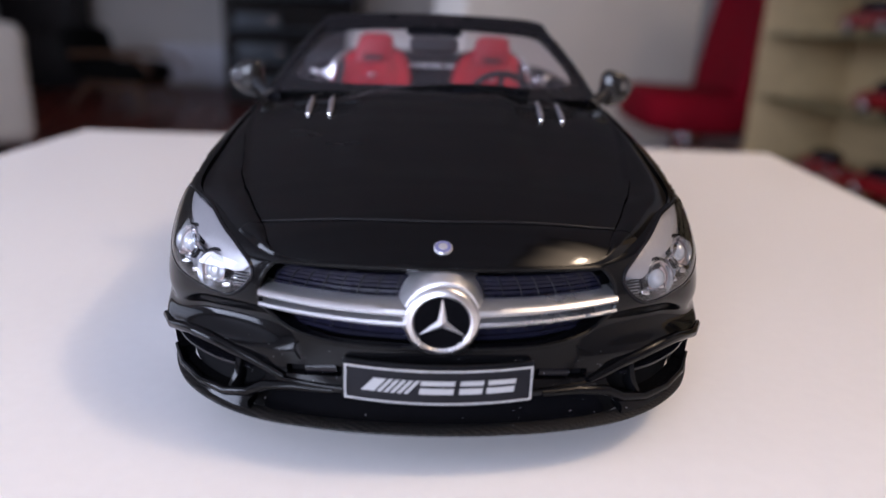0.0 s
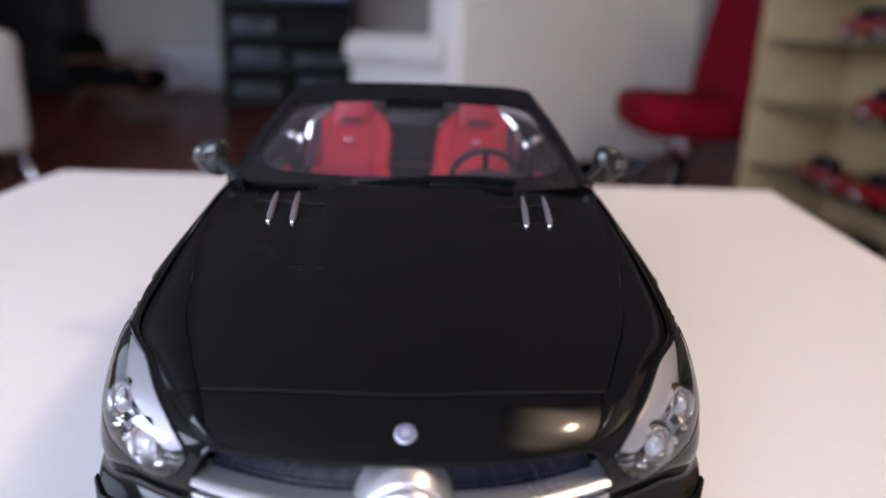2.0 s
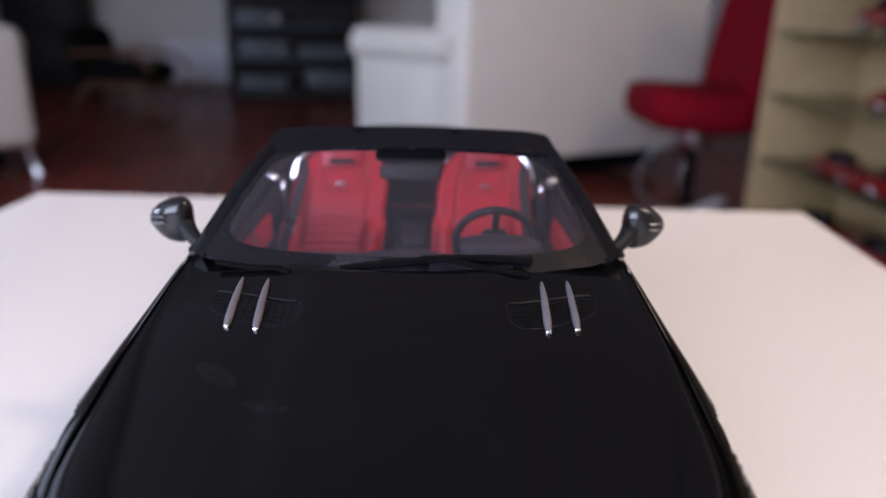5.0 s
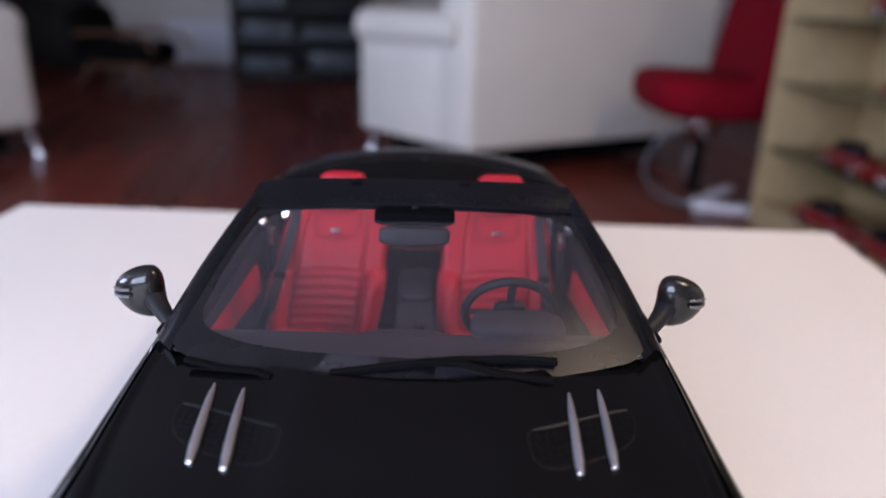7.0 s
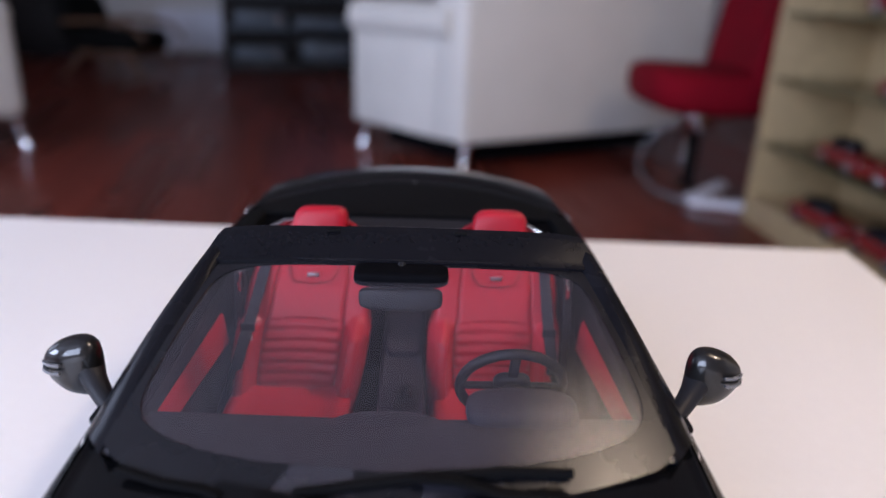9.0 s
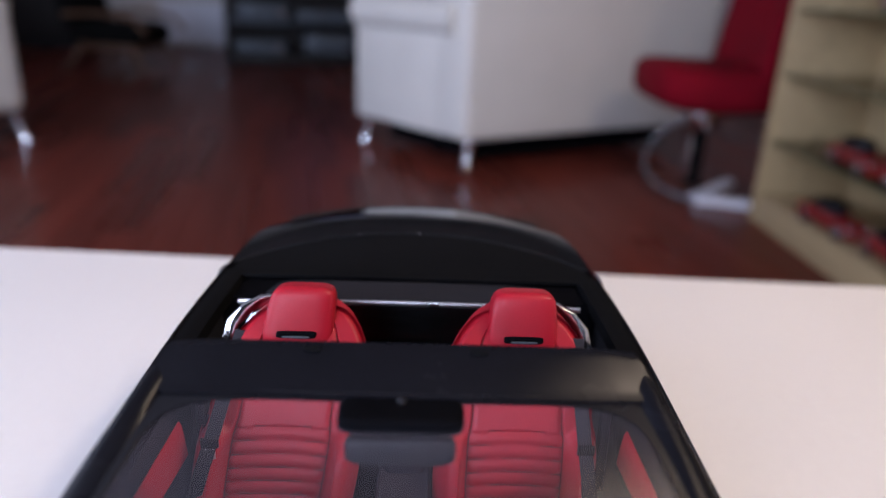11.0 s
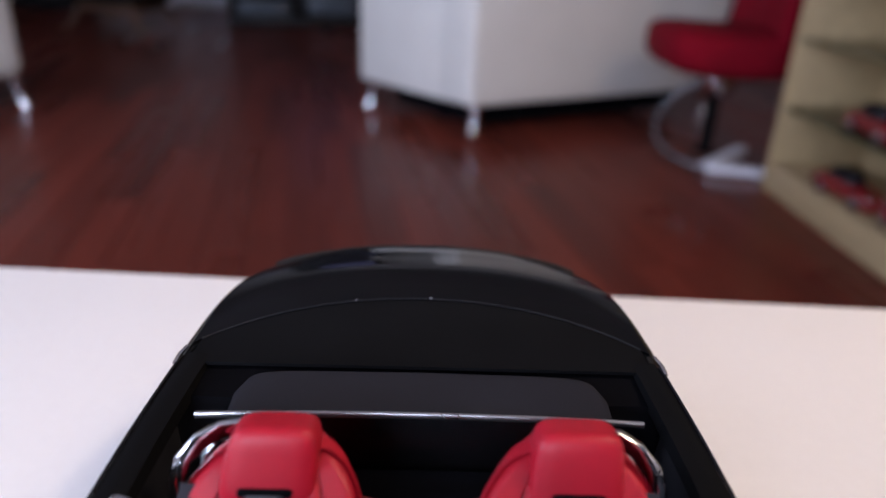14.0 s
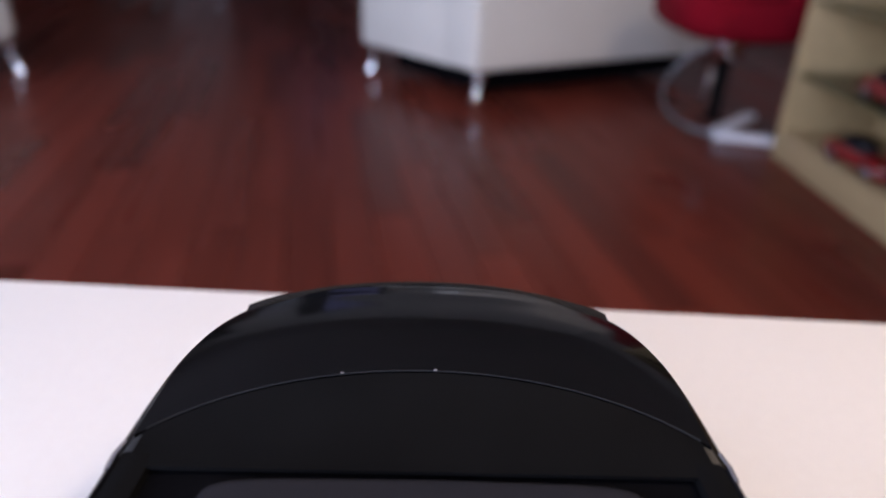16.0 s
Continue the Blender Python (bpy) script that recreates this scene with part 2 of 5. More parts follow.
def prism(outline, z0, z1, bevel=0.0, seg=2, taper=None):
    """An upright block over a plan outline; taper shifts the upper outline outwards from its middle."""
    bm = bmesh.new()
    mid = sum((Vector((x, y)) for x, y in outline), Vector((0, 0))) / len(outline)
    k = 1 + (taper or 0)
    lo = [bm.verts.new((x, y, z0)) for x, y in outline]
    hi = [bm.verts.new((mid.x + (x - mid.x) * k, mid.y + (y - mid.y) * k, z1)) for x, y in outline]
    bm.faces.new(lo[::-1]), bm.faces.new(hi)
    for i in range(len(lo)):
        j = (i + 1) % len(lo)
        bm.faces.new((lo[i], lo[j], hi[j], hi[i]))
    if bevel:
        bmesh.ops.bevel(bm, geom=bm.edges[:], offset=bevel, segments=seg, affect="EDGES", profile=0.5)
    return bm


def sbox(c, h, e=0.35, m=None, nu=28, nv=16, shape=None):
    """A pillow-like block: middle c, half sizes h, e from 0.1 (box) to 1 (ball)."""
    def pw(v):
        return math.copysign(abs(v) ** e, v)
    rows = []
    for j in range(nv + 1):
        b = -math.pi / 2 + math.pi * j / nv
        row = []
        for i in range(nu):
            a = 2 * math.pi * i / nu
            p = Vector((pw(math.cos(b)) * pw(math.cos(a)), pw(math.cos(b)) * pw(math.sin(a)), pw(math.sin(b))))
            if shape:
                p = shape(p)
            p = Vector((p.x * h[0], p.y * h[1], p.z * h[2]))
            if m is not None:
                p = m @ p
            row.append(p + Vector(c))
        rows.append(row)
    bm = grid(rows, True)
    bmesh.ops.remove_doubles(bm, verts=bm.verts[:], dist=1e-5)
    return bm


def sweep(path, radius, n=10, closed=False, flat=None, up=(0, 0, 1)):
    """A bar along a path: round, or with flat=(half width, half height) a strip with rounded corners. radius may be a list."""
    P = [Vector(p) for p in path]
    rows = []
    for i, p in enumerate(P):
        a, b = P[i - 1] if i or closed else P[i], P[(i + 1) % len(P)] if i < len(P) - 1 or closed else P[i]
        t = (b - a).normalized()
        side = t.cross(Vector(up))
        side = side.normalized() if side.length > 1e-4 else t.orthogonal().normalized()
        nor = side.cross(t).normalized()
        r = radius[i] if isinstance(radius, (list, tuple)) else radius
        row = []
        for k in range(n):
            g = 2 * math.pi * (k + 0.5) / n
            cx, cy = math.cos(g), math.sin(g)
            if flat:
                cx, cy = math.copysign(abs(cx) ** 0.4, cx) * flat[0], math.copysign(abs(cy) ** 0.4, cy) * flat[1]
                row.append(p + side * cx * r + nor * cy * r)
            else:
                row.append(p + (side * cx + nor * cy) * r)
        rows.append(row)
    if closed:
        rows.append(rows[0])
        bm = grid(rows, True)
        bmesh.ops.remove_doubles(bm, verts=bm.verts[:], dist=1e-6)
    else:
        bm = grid(rows, True)
        bm.verts.ensure_lookup_table()
        bm.faces.new([bm.verts[i] for i in range(n)])
        bm.faces.new([bm.verts[len(bm.verts) - n + i] for i in range(n)])
    return bm


def turned(profile, n=32, m=None):
    """A body of revolution about z from (radius, height) pairs."""
    rows = [[Vector((r * math.cos(2 * math.pi * i / n), r * math.sin(2 * math.pi * i / n), z)) for i in range(n)] for r, z in profile]
    if m is not None:
        rows = [[m @ p for p in r] for r in rows]
    bm = grid(rows, True)
    bmesh.ops.remove_doubles(bm, verts=bm.verts[:], dist=1e-6)
    return bm


def joined(*bms):
    out = bmesh.new()
    me = bpy.data.meshes.new("tmp")
    for b in bms:
        b.to_mesh(me)
        out.from_mesh(me)
        b.free()
    bpy.data.meshes.remove(me)
    return out


def structure(name, bm, material, label, category, smooth=False):
    return tagged(link(name, bm, material, None, "", smooth), label, category, kind="structure")


# ---------------------------------------------------------------- the room
X0, X1, Y0, Y1, CEIL = -4.2, 2.9, -2.5, 7.95, 2.6
floor_slab = structure("floor", box((X0 - 0.2, Y0 - 0.2, -0.1), (X1 + 0.2, Y1 + 0.2, -0.012)), DARKF, "dark red-brown varnished wooden floorboards", "floor")
structure("ceiling", box((X0, Y0, CEIL), (X1, Y1, CEIL + 0.1)), CEILM, "plain grey painted ceiling", "ceiling")
structure("wall_north", box((X0 - 0.2, Y1, 0), (X1 + 0.2, Y1 + 0.2, CEIL + 0.1)), WALLM, "pale grey painted wall at the far end", "wall")
structure("wall_east", box((X1, Y0, 0), (X1 + 0.2, Y1, CEIL + 0.1)), WALLM, "pale grey painted side wall", "wall")


def holed_wall(name, along_x, at, a0, a1, z0, z1, openings):
    """A wall with window openings through it, all from z0 to z1."""
    blocks, last = [], a0
    for w0, w1 in openings:
        blocks += [(last, w0, 0, CEIL + 0.1), (w0, w1, 0, z0), (w0, w1, z1, CEIL + 0.1)]
        last = w1
    blocks.append((last, a1, 0, CEIL + 0.1))
    bms = []
    for p, q, z, zz in blocks:
        bms.append(box((p, at - 0.2, z), (q, at, zz)) if along_x else box((at - 0.2, p, z), (at, q, zz)))
    return structure(name, joined(*bms), WALLM, "pale grey painted wall with a window opening", "wall")


holed_wall("wall_south", True, Y0, X0, X1, 0.7, 2.3, ((-2.75, -0.05),))
holed_wall("wall_west", False, X0, Y0, Y1, 0.7, 2.3, ((-1.45, 0.45), (1.3, 3.3)))


def window(name, along_x, at, w0, w1, z0, z1):
    win = tagged(empty(name), "white-framed window with clear glass panes", "window", kind="structure")
    def bx(p, q, d0, d1, z, zz):
        return box((p, at - d1, z), (q, at - d0, zz), 0.004) if along_x else box((at - d1, p, z), (at - d0, q, zz), 0.004)
    fr = joined(bx(w0 + .002, w0 + .05, .08, .14, z0 + .002, z1 - .002), bx(w1 - .05, w1 - .002, .08, .14, z0 + .002, z1 - .002), bx(w0 + .05, w1 - .05, .08, .14, z0 + .002, z0 + .05),
                bx(w0 + .05, w1 - .05, .08, .14, z1 - .05, z1 - .002), bx((w0 + w1) / 2 - .03, (w0 + w1) / 2 + .03, .08, .14, z0 + .05, z1 - .05))
    part("window_frame", fr, RADW, win)
    for p, q in ((w0 + .05, (w0 + w1) / 2 - .03), ((w0 + w1) / 2 + .03, w1 - .05)):
        pane = part("pane", bx(p, q, .108, .112, z0 + .05, z1 - .05), CLEAR, win)
        pane.visible_shadow = False
    part("window_sill", bx(w0 - .03, w1 + .03, -.06, -.002, z0 - .03, z0), RADW, win)


window("window_1", True, Y0, -2.75, -0.05, 0.7, 2.3)
window("window_2", False, X0, -1.45, 0.45, 0.7, 2.3)
window("window_3", False, X0, 1.3, 3.3, 0.7, 2.3)
structure("ground", box((-60, -60, -0.4), (60, 60, -0.12)), WALLM, "plain pale paving outside the windows", "ground")

# unseen ceiling lamp: bulb, metal ring, wide shallow glow bowl added for soft reflections
cl = empty("ceiling_lamp", pose(1.45, 0.07, CEIL), label="unseen warm ceiling lamp with a wide glow disc added for soft reflections", category="lamp")
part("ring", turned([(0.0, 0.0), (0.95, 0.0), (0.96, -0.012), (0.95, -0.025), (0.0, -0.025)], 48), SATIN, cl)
part("glow_disc", turned([(0.94, -0.026), (0.90, -0.036), (0.70, -0.046), (0.35, -0.054), (0.0, -0.056)], 48), fading_glow("soft_disc_glow", (1.0, 0.75, 0.47), LAMP_GLOW, 0.94), cl)
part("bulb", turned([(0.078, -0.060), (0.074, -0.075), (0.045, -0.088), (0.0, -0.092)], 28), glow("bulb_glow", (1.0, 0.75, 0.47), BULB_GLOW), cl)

# ---------------------------------------------------------------- table
tab = empty("table", pose(0, 0, 0), label="white laminate table with a plain square-edged top", category="table")
TOPS = [(-0.222, -0.42), (0.120, -0.42), (0.2135, 0.3247), (-0.212, 0.343)]
part("tabletop", prism(TOPS, TABLE - 0.028, TABLE, 0.0015), WHITET, tab)
for x, y in ((-0.17, -0.36), (0.085, -0.36), (0.160, 0.27), (-0.165, 0.285)):
    part("leg", box((x - 0.02, y - 0.02, 0), (x + 0.02, y + 0.02, TABLE - 0.028), 0.003), WHITET, tab)


# ---------------------------------------------------------------- cream seats
def plan(o, ux, uy):
    """Point maker in a seat's own plan: o + s*ux + t*uy."""
    return lambda s, t: (o[0] + s * ux[0] + t * uy[0], o[1] + s * ux[1] + t * uy[1])


def rolled_arm(f, s0, t0, t1, z, r, out):
    """A rolled arm top along t, leaning out in s by out."""
    path = [(*f(s0 + out, t0 + (t1 - t0) * k / 8), z) for k in range(9)]
    return sweep(path, r, 18)


def sofa(name, o, ux, uy, width, depth, label, back_h=0.95, arm_h=0.70, round_=0.022):
    """Back along s (o to o+width*ux), front at t=depth. Rolled arms at both ends."""
    f = plan(o, ux, uy)
    root = empty(name, pose(0, 0, 0), label=label, category="sofa" if width > 1 else "armchair", group="cream leather seats")
    quad = lambda a, b, c, d: [f(a, c), f(b, c), f(b, d), f(a, d)]
    part("base", prism(quad(0.02, width - 0.02, 0.15, depth - 0.01), 0.137, 0.40, 0.012, 2), CREAM, root)
    # black block stands in for the deep shade beneath the seat
    part("under_shade", prism(quad(0.12, width - 0.12, 0.12, depth - 0.10), 0.03, 0.136), VOID, root)
    part("backrest", prism(quad(-0.002, width + 0.002, -0.002, 0.20), 0.135, back_h, round_, 4), CREAM, root)
    for s, out in ((0.0, -1), (width - 0.16, 1)):
        side = prism(quad(s, s + 0.16, 0.16, depth), 0.135, arm_h - 0.06, 0.010, 3)
        part("armrest", joined(side, rolled_arm(f, s + 0.08, 0.10, depth + 0.01, arm_h - 0.07, 0.085, out * 0.03)), CREAM, root)
    part("seat_cushion", prism(quad(0.17, width - 0.17, 0.205, depth + 0.015), 0.402, 0.50, 0.04, 4), CREAM, root)
    for s, t in ((0.04, 0.03), (width - 0.04, 0.03), (width - 0.04, depth - 0.04), (0.04, depth - 0.04)):
        x, y = f(s, t)
        k = Vector(f(s, t)) - Vector(f(width / 2, depth / 2))
        k = k.normalized() * 0.025
        part("leg", sweep([(x - k.x * 0.5, y - k.y * 0.5, 0.137), (x, y, 0.07), (x + k.x * 0.2, y + k.y * 0.2, 0.03), (x + k.x, y + k.y, 0.0)], [0.028, 0.017, 0.016, 0.024], 14), CHROME, root)
    return root


sofa("sofa", (0.175, 2.965), (0.887, 0.461), (-0.666, 0.746), 1.42, 0.775, "cream leather sofa with rolled arms on chrome legs")
sofa("armchair", (-2.298, 2.606), (0.6, 0.8), (-0.8, 0.6), 0.83, 0.80, "cream leather armchair with rolled arms on chrome legs", 0.68, 0.66, 0.06)

# ---------------------------------------------------------------- red swivel chair
rc = empty("swivel_chair", pose(1.13, 2.84, 0), label="dark red padded swivel chair on a chrome ring base", category="chair")
part("seat", sbox((0.0, 0, 0.425), (0.270, 0.27, 0.092), 0.50, shape=lambda p: Vector((p.x, p.y, p.z + 0.25 * p.x * p.x))), REDF, rc)
back = []
for j in range(15):
    k = j / 14
    zc, xc = 0.42 + 0.64 * k, 0.165 + 0.085 * k ** 1.3
    w = 0.26 - 0.05 * k ** 3
    th = 0.070 - 0.03 * k
    back.append([Vector((xc - 0.06 * abs(math.sin(a)) ** 2 + th * math.cos(a), w * math.copysign(abs(math.sin(a)) ** 0.6, math.sin(a)), zc)) for a in [2 * math.pi * i / 26 for i in range(26)]])
bb = grid(back, True)
bb.verts.ensure_lookup_table()
bb.faces.new([bb.verts[i] for i in range(26)]), bb.faces.new([bb.verts[len(bb.verts) - 26 + i] for i in range(26)])
part("backrest", bb, REDF, rc)
part("hub", turned([(0.0, 0.34), (0.07, 0.34), (0.073, 0.29), (0.05, 0.255), (0.03, 0.245), (0.0, 0.245)], 28), CHROME, rc)
part("column", turned([(0.025, 0.30), (0.025, 0.03), (0.05, 0.02), (0.0, 0.02)], 24), MATT, rc)
part("base_loop", sweep([(-0.06, -0.225, 0.018), (-0.12, -0.18, 0.018), (-0.175, -0.09, 0.028), (-0.205, 0.0, 0.065), (-0.20, 0.06, 0.12), (-0.165, 0.08, 0.19), (-0.11, 0.06, 0.26), (-0.03, 0.02, 0.30)], 0.009, 10), TUBE, rc)
for pts in ([(-0.07, -0.225, 0.018), (0.03, -0.26, 0.022), (0.125, -0.285, 0.018)], [(-0.07, -0.215, 0.020), (0.05, -0.12, 0.035), (0.16, 0.02, 0.024)]):
    part("base_bar", sweep(pts, 1.0, 10, flat=(0.024, 0.016)), BARCH, rc)

# ---------------------------------------------------------------- display shelf with model cars
SX0, SX1, SY0, SY1, SH = 1.20, 1.54, 0.55, 2.45, 1.32
sh = empty("display_shelf", pose(0, 0, 0), label="open pale wooden display shelf with glass boards holding red model cars", category="shelf")
LEVELS = (0.085, 0.285, 0.51, 0.72, 0.93, 1.15)
part("side_panel", box((SX0, SY1 - 0.022, 0), (SX1, SY1, SH), 0.002), WOOD, sh)
part("side_panel", box((SX0, SY0, 0), (SX1, SY0 + 0.022, SH), 0.002), WOOD, sh)
part("back_panel", box((SX1 - 0.012, SY0 + 0.022, 0), (SX1, SY1 - 0.022, SH - 0.02)), WOOD, sh)
part("top_panel", box((SX0, SY0 + 0.022, SH - 0.02), (SX1, SY1 - 0.022, SH), 0.002), WOOD, sh)
for z in LEVELS:
    if z == LEVELS[0]:
        part("bottom_board", box((SX0 + 0.006, SY0 + 0.022, 0), (SX1 - 0.012, SY1 - 0.022, z + 0.016), 0.0015), WOOD, sh)
        continue
    board = part("glass_board", box((SX0 + 0.012, SY0 + 0.022, z + 0.008), (SX1 - 0.012, SY1 - 0.022, z + 0.016)), SHELFGL, sh, "clear glass shelf board with a green edge")
    part("glass_edge", box((SX0 + 0.006, SY0 + 0.022, z + 0.007), (SX0 + 0.012, SY1 - 0.022, z + 0.016), 0.001), OLIVE, board)


def toy_car(x, y, z, turn, material, label):
    """A small sports car: lofted body, cabin, four wheels."""
    root = empty("toy_car", pose(x, y, z, 0, 0, turn) @ Matrix.Diagonal((1.18, 1.18, 1.18, 1)), label=label, category="model car", group="model cars on the display shelf")
    prof = ((-0.115, .030, .036), (-0.10, .034, .048), (-0.06, .036, .055), (-0.02, .037, .056), (0.05, .038, .058), (0.09, .038, .057), (0.115, .033, .045))
    rows = []
    for px_, wd, ht in prof:
        rows.append([Vector((px_, wd * math.copysign(abs(math.cos(a)) ** 0.5, math.cos(a)), 0.012 + (ht - 0.012) * (0.5 + 0.5 * math.copysign(abs(math.sin(a)) ** 0.6, math.sin(a))))) for a in [2 * math.pi * i / 20 for i in range(20)]])
    b = grid(rows, True)
    b.verts.ensure_lookup_table()
    b.faces.new([b.verts[i] for i in range(20)]), b.faces.new([b.verts[len(b.verts) - 20 + i] for i in range(20)])
    part("body", b, material, root)
    part("cabin", sbox((0.02, 0, 0.06), (0.052, 0.029, 0.022), 0.6, nu=18, nv=10), GLOSSB, root)
    for sx in (-0.068, 0.072):
        for sy in (-0.031, 0.031):
            w = part("wheel", turned([(0.0, 0.006), (0.018, 0.006), (0.02, 0.003), (0.02, -0.003), (0.018, -0.006), (0.0, -0.006)], 20, pose(sx, sy, 0.02, 90)), RUBBER, root)
            part("rim", turned([(0.0, 0.0078), (0.011, 0.0075), (0.013, 0.0062)], 16, pose(sx, sy, 0.02, 90 if sy < 0 else -90)), CHROME, w)
    part("headlight", sbox((-0.104, 0.024, 0.040), (0.009, 0.007, 0.006), 0.8, nu=10, nv=6), CHROME, root)
    part("headlight", sbox((-0.104, -0.024, 0.040), (0.009, 0.007, 0.006), 0.8, nu=10, nv=6), CHROME, root)
    return root


for x, y, z, turn in ((1.262, 1.99, 1, 84), (1.27, 1.70, 1, 97), (1.255, 2.03, 0, 93), (1.27, 1.74, 0, 86), (1.27, 1.74, 2, 95), (1.27, 1.90, 3, 88), (1.27, 1.60, 3, 92),
                      (1.27, 1.42, 1, 90), (1.27, 1.45, 2, 86), (1.27, 1.75, 4, 92)):
    toy_car(x, y, LEVELS[z] + 0.016, turn, MODELR, "glossy red scale model sports car with chrome wheels")

# ---------------------------------------------------------------- far end of the room
mc = empty("media_cabinet", pose(-1.20, 6.75, 0, 0, 0, 14), label="dark glass-shelved media cabinet with stacked grey devices", category="cabinet")
part("base", box((-0.62, -0.22, 0.0), (0.62, 0.22, 0.10), 0.01), DARKF, mc)
for z in (0.36, 0.64, 0.93):
    part("shelf_board", box((-0.62, -0.22, z), (0.62, 0.22, z + 0.025), 0.004), GREYB, mc)
for x in (-0.60, 0.60):
    for y in (-0.2, 0.2):
        part("post", box((x - 0.018, y - 0.018, 0.10), (x + 0.018, y + 0.018, 1.5), 0.003), DARKF, mc)
part("back_panel", box((-0.58, 0.185, 0.10), (0.58, 0.198, 1.5)), DARKF, mc)


def device(x, z, w, h, d=0.30):
    m = Matrix.Translation((-1.20, 6.75, 0)) @ pose(0, 0, 0, 0, 0, 14)
    root = empty("media_player", m @ pose(x, -0.02, z), label="grey hi-fi device on the dark media cabinet", category="electronics", group="devices on the media cabinet")
    part("case", box((-w / 2, -d / 2, 0), (w / 2, d / 2, h), 0.006), GREYB, root)
    part("front_panel", box((-w / 2 + .012, -d / 2 - .006, .012), (w / 2 - .012, -d / 2 + .002, h - .012), 0.002), GREYB, root)
    part("knob", turned([(0.0, 0.02), (0.018, 0.02), (0.02, 0.0)], 16, pose(w / 2 - .06, -d / 2 - .005, h / 2, 90)), CHROME, root)


for x, z, w, h in ((-0.32, 0.10, 0.44, 0.11), (0.28, 0.10, 0.44, 0.17), (-0.3, 0.385, 0.44, 0.14), (0.25, 0.385, 0.5, 0.09), (-0.33, 0.665, 0.4, 0.12)):
    device(x, z, w, h)
tv = empty("television", Matrix.Translation((-1.20, 6.75, 0)) @ pose(0.16, -0.02, 0.955, 0, 0, 0) @ pose(0, 0, 0, 0, 0, 14), label="small flat television with a dim violet screen", category="television")
part("stand", box((-0.12, -0.07, 0.0), (0.12, 0.07, 0.012), 0.004), DARKF, tv)
part("case", box((-0.40, -0.02, 0.012), (0.40, 0.025, 0.50), 0.008), DARKF, tv)
part("screen", box((-0.38, -0.024, 0.03), (0.38, -0.018, 0.48)), glow("screen_glow", (0.30, 0.30, 0.62), 0.35), tv)

ra = empty("radiator", pose(-2.5, Y1 - 0.07, 0), label="white ribbed wall radiator below the far wall", category="radiator")
part("body", box((-0.34, -0.03, 0.06), (0.34, 0.06, 0.46), 0.012), RADW, ra)
for i in range(14):
    x = -0.31 + 0.62 * i / 13
    part("rib", sweep([(x, -0.034, 0.08), (x, -0.034, 0.44)], 0.012, 8), RADW, ra)
for x in (-0.25, 0.25):
    part("foot", box((x - .02, -.02, 0), (x + .02, .02, .062)), RADW, ra)

dc = empty("sideboard", pose(-3.83, 7.55, 0), label="tall black sideboard against the far wall", category="cabinet")
part("body", box((-0.36, -0.3, 0.04), (0.36, 0.14, 1.5), 0.01), DARKF, dc)
part("plinth", box((-0.345, -0.28, 0.0), (0.345, 0.12, 0.04)), DARKF, dc)
for z0, z1 in ((0.07, 0.5), (0.53, 0.98), (1.01, 1.46)):
    d = part("door", box((-0.345, -0.318, z0), (0.345, -0.298, z1), 0.004), DARKF, dc)
    part("handle", sweep([(0.32, -0.330, z1 - .12), (0.32, -0.330, z1 - .04)], 0.006, 8), TUBE, d)
lc = empty("lounge_chair", pose(-2.48, 6.0, 0, 0, 0, -12), label="low black padded lounge chair on splayed brown wooden legs", category="chair")
part("seat", sbox((0.02, 0, 0.285), (0.30, 0.27, 0.085), 0.4), BLACKF, lc)
part("backrest", sbox((-0.33, 0.02, 0.44), (0.075, 0.27, 0.20), 0.45, pose(0, 0, 0, 0, -14)), BLACKF, lc)
part("apron", box((-0.24, -0.21, 0.16), (0.24, 0.21, 0.21), 0.01), WOODD, lc)
for x, y in ((-0.22, -0.2), (-0.22, 0.2), (0.22, 0.2), (0.22, -0.2)):
    part("leg", sweep([(x, y, 0.20), (x * 1.25, y * 1.2, 0.09), (x * 1.55, y * 1.4, 0.0)], [0.022, 0.019, 0.014], 12), WOODD, lc)
    part("armrest", sweep([(-0.30, y * 1.4, 0.42), (0.0, y * 1.45, 0.44), (0.30, y * 1.4, 0.41), (0.40, y * 1.4, 0.30)], 0.018, 10), WOODD, lc) if x > 0 else None

# ---------------------------------------------------------------- model car: body surface
# Full-size metres: x to the car's left, y back from the nose, z up from the table.
car = empty("model_car", pose(0, 0, TABLE) @ Matrix.Diagonal((SCALE, SCALE, SCALE, 1)),
            label="glossy black open-top roadster scale model with red seats", category="model car")
EDGE = [(0, .04, .583), (.25, .06, .582), (.47, .13, .573), (.60, .26, .605), (.72, .45, .645), (.828, .65, .672), (.836, 1.0, .755), (.84, 1.4, .82),
        (.845, 1.83, .863), (.850, 2.4, .885), (.845, 3.1, .92), (.812, 3.65, .94), (.772, 4.1, .945), (.658, 4.42, .905), (.4, 4.53, .933), (0, 4.55, .949)]
WAIST = [(0, .0, .40), (.27, .02, .40), (.52, .12, .40), (.72, .24, .38), (.877, .40, .34), (.934, .66, .45), (.948, .98, .55), (.925, 1.4, .58),
         (.915, 1.85, .6), (.91, 2.4, .62), (.915, 3.1, .65), (.916, 3.65, .66), (.846, 4.1, .66), (.70, 4.43, .62), (.42, 4.6, .6), (0, 4.63, .6)]
